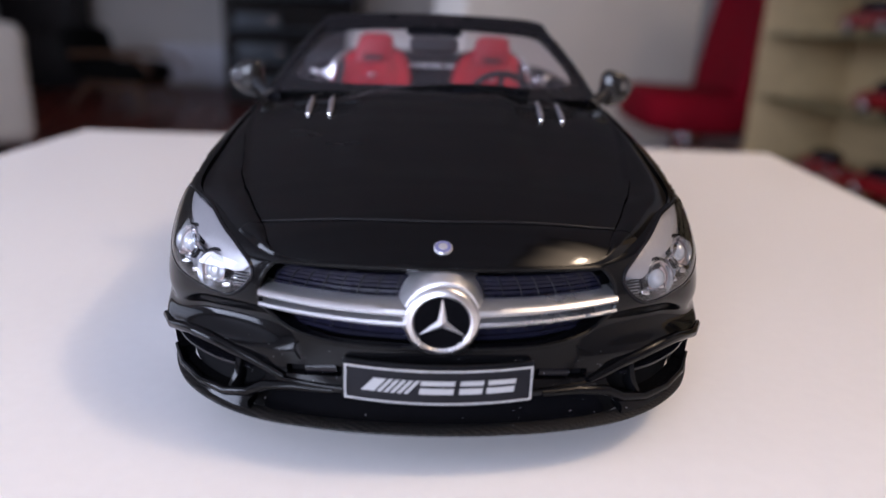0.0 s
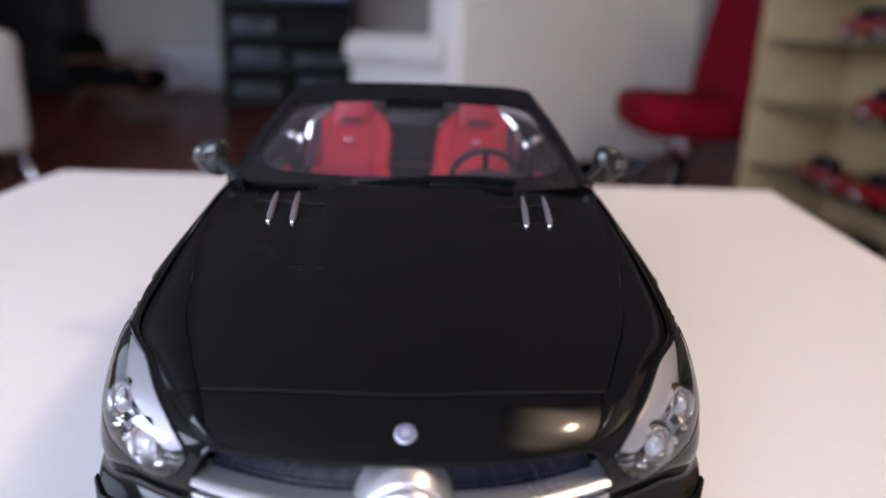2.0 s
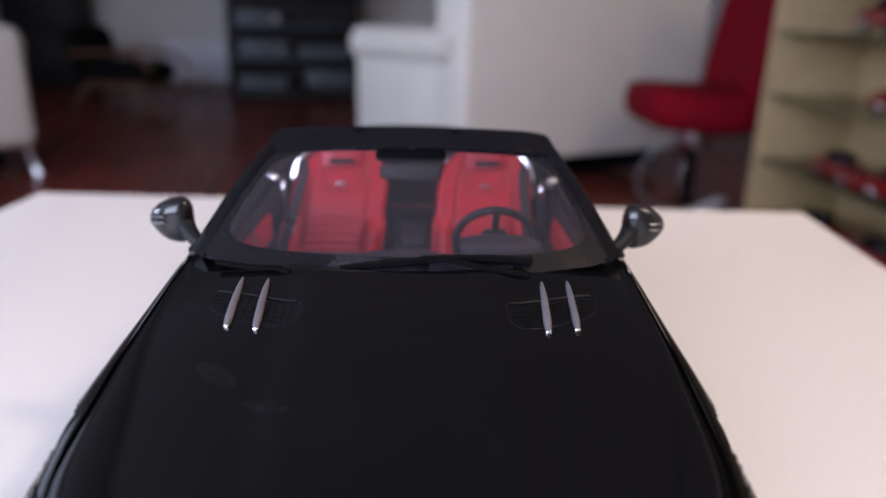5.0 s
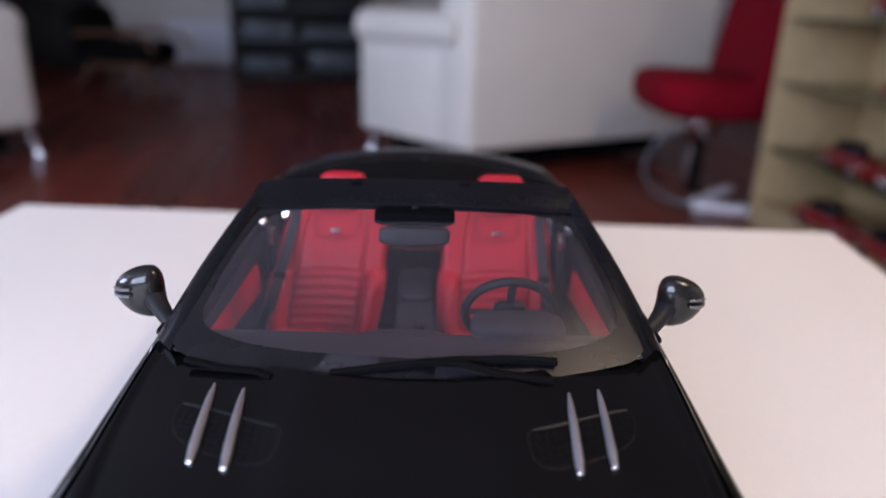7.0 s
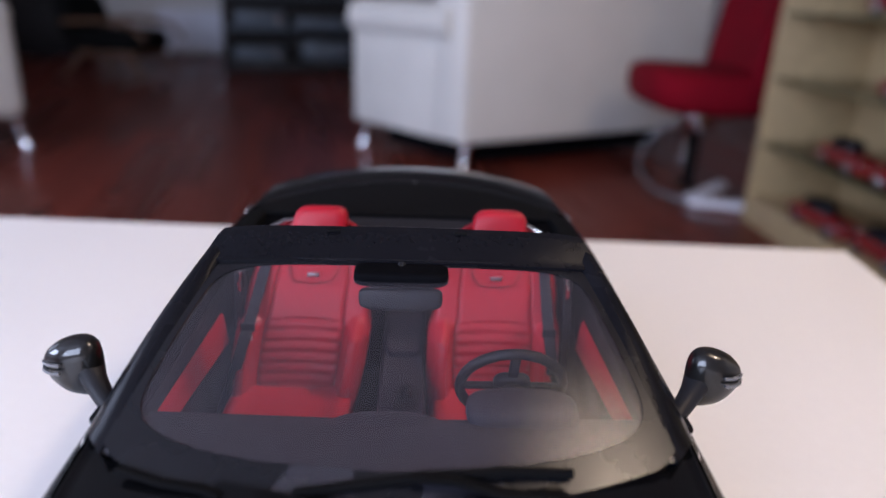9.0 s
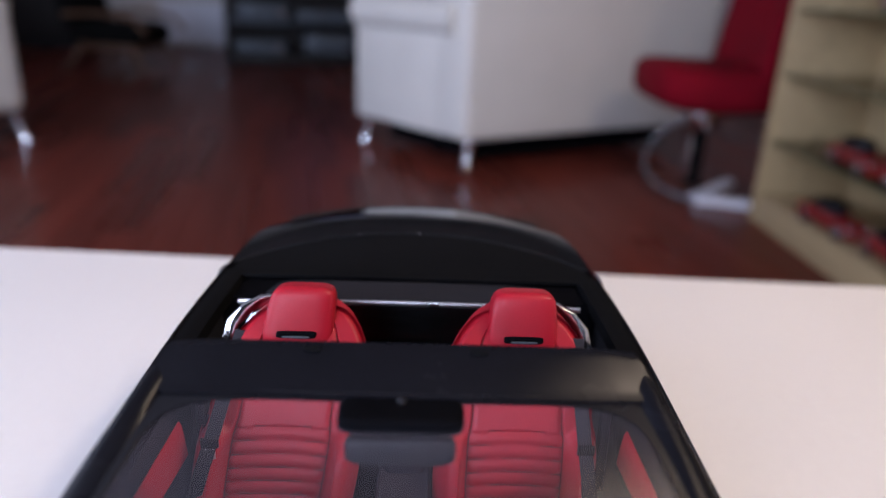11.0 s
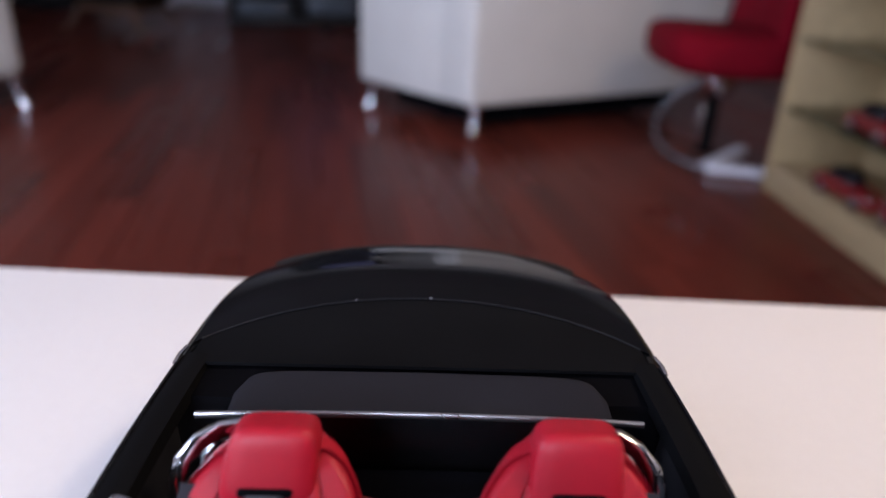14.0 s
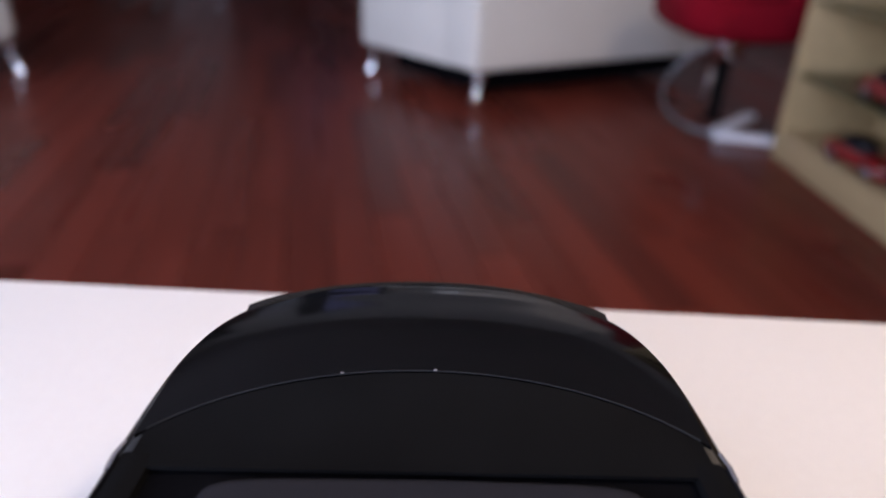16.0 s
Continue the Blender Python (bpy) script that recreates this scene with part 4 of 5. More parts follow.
part("plate_holder", plate_band(-.268, .268, -.058, .058, -.032, -.013, 20), SOFT, pl)

# splitter, intakes, slots
rows = []
for i in range(121):
    a = -4.45 + 8.9 * i / 120
    p = flank(a, 1.0)
    n = flank_normal(a, .9)
    n = Vector((n.x, n.y, 0)).normalized()
    k = 1 - 0.75 * max(0, (abs(a) - 3.2) / 1.25)
    rows.append([p - n * .03 + Vector((0, 0, .002)), p + n * .010 * k + Vector((0, 0, .0)), p + n * .018 * k + Vector((0, 0, -.003)), p + n * .020 * k + Vector((0, 0, -.007)), p + n * .014 * k + Vector((0, 0, -.011)), p - n * .05 + Vector((0, 0, -.012))])
part("splitter", grid(rows, True), CARBON, car, "woven carbon front splitter")
for s in (1, -1):
    P = INTAKE if s > 0 else other(INTAKE)
    it = part("side_intake", cap(P, -0.05, around=(s * 2.9, .86)), MATT, car)
    for v0, v1 in ((.775, .80), (.835, .85)):
        pts = [(2.15 + 1.75 * k / 12, v0 + (v1 - v0) * math.sin(k / 12 * math.pi) * 0.8) for k in range(13)]
        part("fin", sweep([flank(s * a, v, -0.035) for a, v in pts], 1.0, 8, flat=(.022, .006)), GLOSSB, it)
    top = [(1.62, .845), (1.8, .828), (2.05, .80), (2.35, .762), (2.7, .733), (3.1, .725), (3.6, .728), (4.05, .735), (4.12, .735)]
    part("upper_lip", sweep([flank(s * a, v, .004) for a, v in top], [.010, .013, .016, .018, .018, .017, .014, .009, .003], 10), PAINT, it)
    low = [(1.05, .865), (1.5, .873), (1.85, .895), (2.05, .935), (2.4, .962), (2.9, .972), (3.5, .972), (4.0, .945)]
    part("lower_lip", sweep([flank(s * a, v, .004) for a, v in low], [.010, .013, .016, .015, .014, .013, .012, .006], 10), PAINT, it)
    part("stay", sweep([flank(s * 2.32, .79, -.02), flank(s * 2.28, .88, -.015), flank(s * 2.36, .955, -.02)], 1.0, 8, flat=(.012, .02)), PAINT, it)
    S = SLOT if s > 0 else other(SLOT)
    part("slot_backing", cap(S, -0.03), MATT, car)
    part("sensor_block", sweep([flank(s * 1.05, .775, -.012), flank(s * 1.4, .795, -.012)], 1.0, 8, flat=(.010, .012)), GLOSSB, car)
    part("bumper_seam", sweep([flank(s * a, v, .0005) for a, v in ((1.5, .685), (1.54, .70), (1.52, .735), (1.46, .76))], .003, 6), MATT, car)
part("lower_grille", cap(CHIN, -0.085, around=(0, .94)), VOID, car)
part("lower_band", sweep([flank(a, .858, .003) for a in [-1.7 + 3.4 * i / 40 for i in range(41)]], 1.0, 8, flat=(.007, .010)), PAINT, car)

# added inner skin that blocks light behind the bumper's openings
part("light_stop_skin", grid([[flank(-4.6 + 9.2 * i / 92, .02 + .97 * j / 16, -.095) for j in range(17)] for i in range(93)]), MATT, car)

# hood details
def on_hood(x, y, lift=0.0):
    """The place on the upper skin above (x, y)."""
    lo, hi = 0.1, 8.0
    for _ in range(30):
        a = (lo + hi) / 2
        if deck(a, max(-1, min(1, x / rail(EDGE, a).x))).y < y:
            lo = a
        else:
            hi = a
    p = deck(a, max(-1, min(1, x / rail(EDGE, a).x)))
    return Vector((x, y, p.z + lift))


for s in (1, -1):
    ov = smooth_poly([(.335, 1.150), (.318, 1.20), (.335, 1.262), (.48, 1.340), (.60, 1.403), (.632, 1.392), (.625, 1.325), (.588, 1.262), (.50, 1.20), (.40, 1.155)], 4)
    c = (.47, 1.27)
    rows = [[on_hood(s * (c[0] + (x - c[0]) * r), c[1] + (y - c[1]) * r, lift) for x, y in ov] for r, lift in ((.06, -.002), (.5, -.001), (.9, .001), (.97, .0025), (1.0, .004), (1.03, .0))]
    hv = part("hood_vent", grid(rows, True), MATT, car, "black mesh hood vent with two silver fins")
    slats = []
    for k in range(1, 7):
        run = [(.33 + .30 * i / 16, 1.256 + .15 * i / 16 - .023 * k) for i in range(17)]
        run = [q for q in run if in_poly(q, ov)]
        if len(run) > 2:
            slats.append(sweep([on_hood(s * x, y, .003) for x, y in run], .0022, 5))
    for k in range(12):
        x = .345 + .025 * k
        run = [(x, 1.256 + .5 * (x - .33) - .012 * i) for i in range(12)]
        run = [q for q in run if in_poly(q, ov)]
        if len(run) > 2:
            slats.append(sweep([on_hood(s * x, y, .003) for x, y in run], .0018, 5))
    part("vent_slats", joined(*slats), MATT, hv)
    part("vent_rim", sweep([on_hood(s * x, y, .004) for x, y in ov], .0012, 6, closed=True), SOFT, hv)
    part("vent_bar", sweep([on_hood(s * (.333 + .288 * i / 8), 1.257 + .147 * i / 8, .006) for i in range(9)], .0036, 6), EDGEG, hv)
    for x0, x1, y0, y1 in ((.533, .553, 1.175, 1.470), (.438, .459, 1.142, 1.432)):
        pts = [on_hood(s * (x0 + (x1 - x0) * k / 8), y0 + (y1 - y0) * k / 8, .010) for k in range(9)]
        part("vent_fin", sweep(pts, [.009, .0125, .0125, .012, .012, .011, .010, .008, .004], 10), FINM, hv, "silver fin")
        part("fin_cap", sbox(pts[0] + Vector((0, -.004, -.002)), (.009, .006, .008), .6, nu=10, nv=8), CHROME, hv)

# two wiped marks and dust on the lacquer
for x, y, long, wide, turn in ((-.51, .965, .085, .028, -38), (-.34, .815, .085, .014, -22)):
    g = radians(turn)
    ring = [(math.cos(2 * math.pi * k / 24), math.sin(2 * math.pi * k / 24)) for k in range(24)]
    rows = [[on_hood(x + r * (long * c * math.cos(g) - wide * q * math.sin(g)), y + r * (long * c * math.sin(g) + wide * q * math.cos(g)), .0046 + h) for c, q in ring] for r, h in ((.05, .0004), (.6, .0004), (1.0, -.0005))]
    part("wipe_mark", grid(rows, True), SMEAR, car, "dull wiped mark on the lacquer")
rnd = random.Random(7)
specks = []
for k in range(150):
    if k < 70:
        a, v = rnd.uniform(-2.4, 2.4), rnd.uniform(.70, .985)
        p, r = flank(a, v, .001), rnd.uniform(.0006, .0020)
    elif k < 85:
        p, r = flank(rnd.uniform(-2.0, 2.0), rnd.uniform(.1, .6), -.058), rnd.uniform(.0006, .0018)
    else:
        p, r = on_hood(rnd.uniform(-.6, .6), rnd.uniform(.3, 1.4), .001), rnd.uniform(.0008, .0018)
    one = bmesh.new()
    bmesh.ops.create_icosphere(one, subdivisions=1, radius=r, matrix=Matrix.Translation(p))
    specks.append(one)
part("dust_and_haze", joined(*specks), DUST, car)

# ---------------------------------------------------------------- model car: windscreen
def screen(u, s, out=0.0):
    """The windscreen's surface: u across, s from its base (0) to the header (1)."""
    b = Vector((.752 * u, 1.450 + .21 * u * u, .908 - .012 * u * u))
    t = Vector((.598 * u, 2.245 + .06 * u * u, 1.212 - .034 * u * u))
    p = b + (t - b) * s
    n = Vector((.22 * u, -.36, .90)).normalized()
    return p + n * (.028 * math.sin(math.pi * s) * (1 - .3 * u * u) + out)


def span(u0, u1, s0, s1, nu, ns, out=0.0):
    return grid([[screen(u0 + (u1 - u0) * i / nu, s0 + (s1 - s0) * j / ns, out) for i in range(nu + 1)] for j in range(ns + 1)])


ws = part("windscreen", span(-.985, .985, .01, .985, 36, 18), WSGLASS, car, "clear windscreen glass with a black printed border")
ws.visible_shadow = False
rings = [[] for _ in range(7)]
for k in range(96):
    g = 2 * math.pi * k / 96
    cx, cy = math.cos(g), math.sin(g)
    ex, ey = math.copysign(abs(cx) ** .28, cx), math.copysign(abs(cy) ** .28, cy)
    ui, si, uo, so = .955 * ex, .540 + .43 * ey, max(-1, min(1, ex * 1.06)), .5 + .5 * max(-1, min(1, ey * 1.06))
    for j, ring in enumerate(rings):
        ring.append(screen(ui + (uo - ui) * j / 6, si + (so - si) * j / 6, .004))
part("printed_border", solid(grid(rings, True), .003), BORDER, ws)
for s in (1, -1):
    rows = []
    for k in range(17):
        t = 1.04 * k / 16
        i = screen(s * .99, t)
        o = Vector((s * (.845 - .205 * t), 1.80 + .55 * t, .866 + .345 * t + .02 * math.sin(math.pi * t)))
        d = (o - i)
        up = Vector((s * .25, -.25, .9)).normalized()
        rows.append([i - up * .02, i + up * .004, i + d * .2 + up * .014, i + d * .55 + up * .018, i + d * .85 + up * .010, o, o - up * .03 + Vector((-s * .01, .01, 0)), i + d * .5 - up * .045])
    pb = grid(rows, True)
    pb.verts.ensure_lookup_table()
    pb.faces.new([pb.verts[i] for i in range(8)]), pb.faces.new([pb.verts[len(pb.verts) - 8 + i] for i in range(8)])
    part("pillar", pb, HEADM, car)
rows = []
for k in range(33):
    u = -1.045 + 2.09 * k / 32
    f = screen(max(-1, min(1, u)), 1.0)
    f.x = .60 * u
    q = 1 - .8 * max(0, abs(u) - .9) / .145
    back = 1.262 - .018 * u * u
    rows.append([Vector((f.x * 1.05, f.y - .012, f.z - .012)), Vector((f.x * 1.055, f.y - .016, f.z + .004)), Vector((f.x * 1.035, f.y + .015, f.z + .018)), Vector((f.x * .985, 2.335 + .035 * u * u, back + .012 * q)), Vector((f.x * .965, 2.375 + .03 * u * u, back + .010 + .012 * q)),
                 Vector((f.x * .96, 2.40 + .025 * u * u, back + .008 * q)), Vector((f.x * .955, 2.405 + .02 * u * u, back - .037)), Vector((f.x * .955, 2.36, back - .067))])
hb = grid(rows, True)
hb.verts.ensure_lookup_table()
hb.faces.new([hb.verts[i] for i in range(8)]), hb.faces.new([hb.verts[len(hb.verts) - 8 + i] for i in range(8)])
hd = part("header", hb, HEADM, car, "satin black windscreen header")
part("header_seal", sweep([screen(max(-1, min(1, u)), .995, .006) for u in [-1 + 2 * i / 30 for i in range(31)]], .006, 6), GLOSSB, hd)
for s in (-.23, .19):
    part("header_catch", sbox((s, 2.345, 1.277), (.022, .008, .004), .5, nu=12, nv=8), MATT, hd)

# cowl and wipers
rows = []
for k in range(41):
    u = -1 + 2 * k / 40
    h = deck(8.0, u * .93)
    b = screen(u, 0.02)
    rows.append([h + Vector((0, -.02, -.018)), h + (b - h) * .5 + Vector((0, 0, -.012)), b + Vector((0, .01, -.004))])
part("cowl", solid(grid(rows), .006), MATT, car)


def on_screen(x, y, lift):
    u = max(-1, min(1, x / .74))
    s = 0.0
    for _ in range(20):
        p = screen(u, s)
        u = max(-1, min(1, u + (x - p.x) / .75))
        s = max(-.05, s + (y - p.y) / .8)
    return screen(u, s, lift)


w1 = part("wiper", sweep([on_screen(-.225, 1.488, .010), on_screen(-.05, 1.503, .013), on_screen(.13, 1.525, .016), on_screen(.30, 1.545, .018), on_screen(.44, 1.560, .018)], 1.0, 8, flat=(.011, .011)), MATT, car)
part("wiper_arm", sweep([on_screen(.05, 1.515, .022), on_screen(.15, 1.510, .028), on_screen(.26, 1.488, .028), on_screen(.42, 1.500, .016)], 1.0, 8, flat=(.016, .008)), MATT, w1)
part("wiper", sweep([on_screen(-.67, 1.60, .016), on_screen(-.55, 1.545, .018), on_screen(-.44, 1.515, .018), on_screen(-.395, 1.495, .012)], 1.0, 8, flat=(.012, .007)), MATT, car)
part("washer_strip", sweep([Vector((-.12, 1.455, .918)), Vector((.06, 1.452, .919)), Vector((.15, 1.458, .918))], 1.0, 8, flat=(.022, .006)), MATT, car)

# ---------------------------------------------------------------- model car: mirrors
for s in (1, -1):
    def shell(p):
        q = Vector(p)
        t = max(0, -q.z)
        q.x = q.x * (1 - .34 * t) - .24 * t * t
        q.z = q.z * (1 - .22 * q.x) + .10 * (q.x < 0) * q.x - .12 * q.x
        q.y = q.y * (1 - .25 * abs(q.x)) + .15 * q.x
        return Vector((s * q.x, q.y, q.z))
    mr = part("door_mirror", sbox((s * .985, 2.05, .930), (.089, .06, .088), .66, nu=32, nv=20, shape=shell), CARBONF, car, "carbon door mirror on a black stalk")
    part("mirror_glass", sbox((s * .985, 2.100, .945), (.064, .006, .044), .5, nu=24, nv=10, shape=shell), CHROME, mr)
    part("stalk", sweep([(s * .836, 1.93, .858), (s * .872, 1.965, .874), (s * .912, 2.01, .896), (s * .945, 2.045, .925)], [.030, .030, .036, .050], 14), SOFT, mr)
    for dz in (.0, -.022):
        part("indicator", sweep([(s * (.995 + .02 * k), 1.986 + .004 * k * k * .8 + dz * .3, .957 + dz - .002 * k) for k in range(4)] + [(s * 1.068, 2.035, .945 + dz * .8)], 1.0, 8, flat=(.005, .005)), TUBE, mr)
    part("mirror_base", sbox((s * .845, 1.90, .862), (.022, .06, .008), .5, nu=16, nv=8), PAINT, mr)

# ---------------------------------------------------------------- model car: cockpit
part("dashboard", grid([[Vector((x, y + .05 * (x / .74) ** 2, z - .02 * abs(x / .74) ** 3)) for x in [-.74 + 1.48 * i / 30 for i in range(31)]]
                        for y, z in ((1.48, .872), (1.60, .870), (1.74, .866), (1.85, .856), (1.92, .838), (1.95, .79), (1.94, .68), (1.90, .58), (1.88, .5), (1.85, .3))]), DASH, car, "black dashboard")
part("instrument_hood", sbox((.375, 1.945, .855), (.17, .085, .048), .6, shape=lambda p: Vector((p.x, p.y, p.z if p.z > 0 else p.z * .6))), DASH, car)
part("centre_hump", sbox((-.03, 1.88, .818), (.18, .085, .036), .75), DASH, car)
for x in (-.62, -.1, .1, .62):
    part("air_vent", turned([(.0, .01), (.03, .012), (.042, .008), (.048, .016), (.05, .0)], 22, Matrix.Translation((x, 1.945, .725)) @ pose(0, 0, 0, -80)), SATIN, car)
wheel = pose(.365, 2.125, .835, -66)
sw = part("steering_wheel", sweep([wheel @ Vector((.168 * math.cos(a), .168 * math.sin(a), 0)) for a in [2 * math.pi * i / 40 for i in range(40)]], .0175, 12, closed=True), SOFT, car, "black three-spoke steering wheel")
part("hub", sbox((.365, 2.125, .835), (.062, .055, .026), .6, pose(0, 0, 0, -66)), SOFT, sw)
for g in (180, 0, 270):
    q = radians(g)
    part("spoke", sweep([wheel @ Vector((.05 * math.cos(q), .05 * math.sin(q), 0)), wheel @ Vector((.165 * math.cos(q), .165 * math.sin(q), 0))], 1.0, 8, flat=(.016, .008)), SOFT, sw)
part("column", sweep([(.365, 2.10, .825), (.365, 1.95, .76)], .045, 14), SOFT, sw)

part("carpet", box((-.79, 1.75, .217), (.79, 3.50, .24), .005), MATT, car)
cn = part("centre_console", grid([[Vector((x, y, z - (.03 if abs(x) > .085 else 0) - (.40 if abs(x) > .105 else 0))) for x in (-.115, -.110, -.09, -.08, 0, .08, .09, .110, .115)]
                                  for y, z in ((1.95, .70), (2.15, .62), (2.35, .585), (2.5, .58), (2.7, .60), (2.9, .615), (3.12, .62), (3.16, .4))]), DASH, car, "black centre console")
part("armrest_lid", sbox((0, 2.88, .615), (.075, .17, .022), .35), DASH, cn)
part("gear_selector", sbox((.02, 2.44, .60), (.022, .03, .03), .6), SOFT, cn)
part("selector_plate", sbox((.02, 2.42, .583), (.05, .07, .008), .4), SOFT, cn)


def seat_part(cx, s, lean):
    """A pleated red bucket seat; s is the side of the door, lean its tilt to the side."""
    def leant(bm):
        for v in bm.verts:
            v.co.x += lean * (.75 - (v.co.z - .42) / .67)
        return bm

    def smooth(t):
        t = min(1, max(0, t))
        return t * t * (3 - 2 * t)

    def spine(h):
        return Vector((0, 2.66 + .16 * h + .18 * h ** 3, .42 + .67 * h))

    def half(h):
        """Half the width: wide at the bolsters, narrower over them, rounded at the top."""
        if h < .58:
            return .252 + .022 * math.sin(min(1, max(0, h + .1) / .4) * math.pi / 2) - .018 * smooth((h - .42) / .12)
        return .256 * (1 - min(.985, max(0, (h - .58) / .425) ** 2.6)) ** .45

    cushion = sbox((cx, 2.555, .395), (.245, .285, .080), .36, nu=48, nv=24,
                   shape=lambda p: Vector((p.x, p.y, p.z + .35 * smooth((abs(p.x) - .55) / .3) * (p.z > 0) - .14 * (p.y > 0) * p.y)))
    st = part("seat", leant(cushion), RED, car, "red leather seat with pleated backrest")
    PLEAT, TOP = .0655, .475
    n_, m_ = 64, 96
    front, rear = [], []
    for j in range(m_ + 1):
        h = -.08 + 1.08 * j / m_
        c, w = spine(h), half(h)
        fr, rr = [], []
        for i in range(n_ + 1):
            u = -1 + 2 * i / n_
            # side bolsters end in a rounded top beside the pleats
            wing = smooth((abs(u) - .60) / .13) * (1 - .55 * smooth((abs(u) - .80) / .20))
            bol = .115 * wing * (1 - smooth((h - .44 + .05 * abs(abs(u) - .8) / .2) / .075))
            hh = h - .012 * (1 - (u / .57) ** 2)
            pl_ = 0.0
            if abs(u) < .57 and TOP - 7 * PLEAT < hh < TOP:
                pl_ = .010 * abs(math.sin((TOP - hh) / PLEAT * math.pi)) ** .45 - .010
            groove = -.012 * math.exp(-((abs(u) - .585) / .020) ** 2) * (h < .93)
            edge = -.05 * max(0, (abs(u) - .90) / .10) ** 2 - .04 * max(0, (h - .93) / .07) ** 2
            fr.append(Vector((cx + u * w, c.y - bol - pl_ - groove - edge, c.z)))
            rr.append(Vector((cx + u * w, c.y + .10 - .03 * u * u + edge, c.z + .01)))
        front.append(fr), rear.append(rr[::-1])
    bm = grid([a + b for a, b in zip(front, rear)], True)
    bm.verts.ensure_lookup_table()
    k = 2 * (n_ + 1)
    bm.faces.new([bm.verts[i] for i in range(k)]), bm.faces.new([bm.verts[len(bm.verts) - k + i] for i in range(k)])
    part("backrest", leant(bm), RED, st)
    tilt = pose(0, 0, 0, -14)
    part("headrest", leant(sbox((cx + s * .012, 2.985, 1.052), (.118, .070, .108), .40, tilt, 36, 24, lambda p: Vector((p.x * (1 - .08 * p.z), p.y - .25 * (1 - p.x * p.x) * (p.y < 0) * .3, p.z)))), RED, st)
    part("headrest_post", leant(sweep([(cx + s * .012, 3.0, .93), (cx + s * .012, 2.99, 1.0)], .05, 14)), RED, st)
    part("headrest_slot", leant(sbox((cx + s * .012, 2.903, 1.016), (.068, .014, .013), .4, tilt)), VOID, st)
    part("slot_bar", leant(sbox((cx + s * .012, 2.888, 1.014), (.046, .006, .0035), .4, tilt)), GREYB, st)
    # horseshoe seam and badge below the headrest
    sm = [(-.11, .985), (-.10, .92), (-.075, .885), (0, .877), (.075, .885), (.10, .92), (.11, .985)]
    part("seam", leant(sweep([Vector((cx + x, spine((z - .42) / .67).y - .004, z)) for x, z in sm], .0028, 6)), REDD, st)
    part("badge", leant(box((cx - .024, spine(.73).y - .016, .903), (cx + .024, spine(.73).y - .003, .919), .002)), SATIN, st)
    for k in range(8):
        h0 = TOP - PLEAT * k
        pts = []
        for i in range(17):
            u = -.57 + 1.14 * i / 16
            c = spine(h0 + .012 * (1 - (u / .57) ** 2))
            pts.append(Vector((cx + u * half(h0), c.y + .0075, c.z)))
        part("pleat_seam", leant(sweep(pts, .0030, 5)), REDD, st)
    for q in (-1, 1):
        part("side_seam", leant(sweep([Vector((cx + q * .585 * half(h), spine(h).y + .009, spine(h).z)) for h in [.017 + .86 * i / 20 for i in range(21)]], .0028, 5)), REDD, st)
    return st


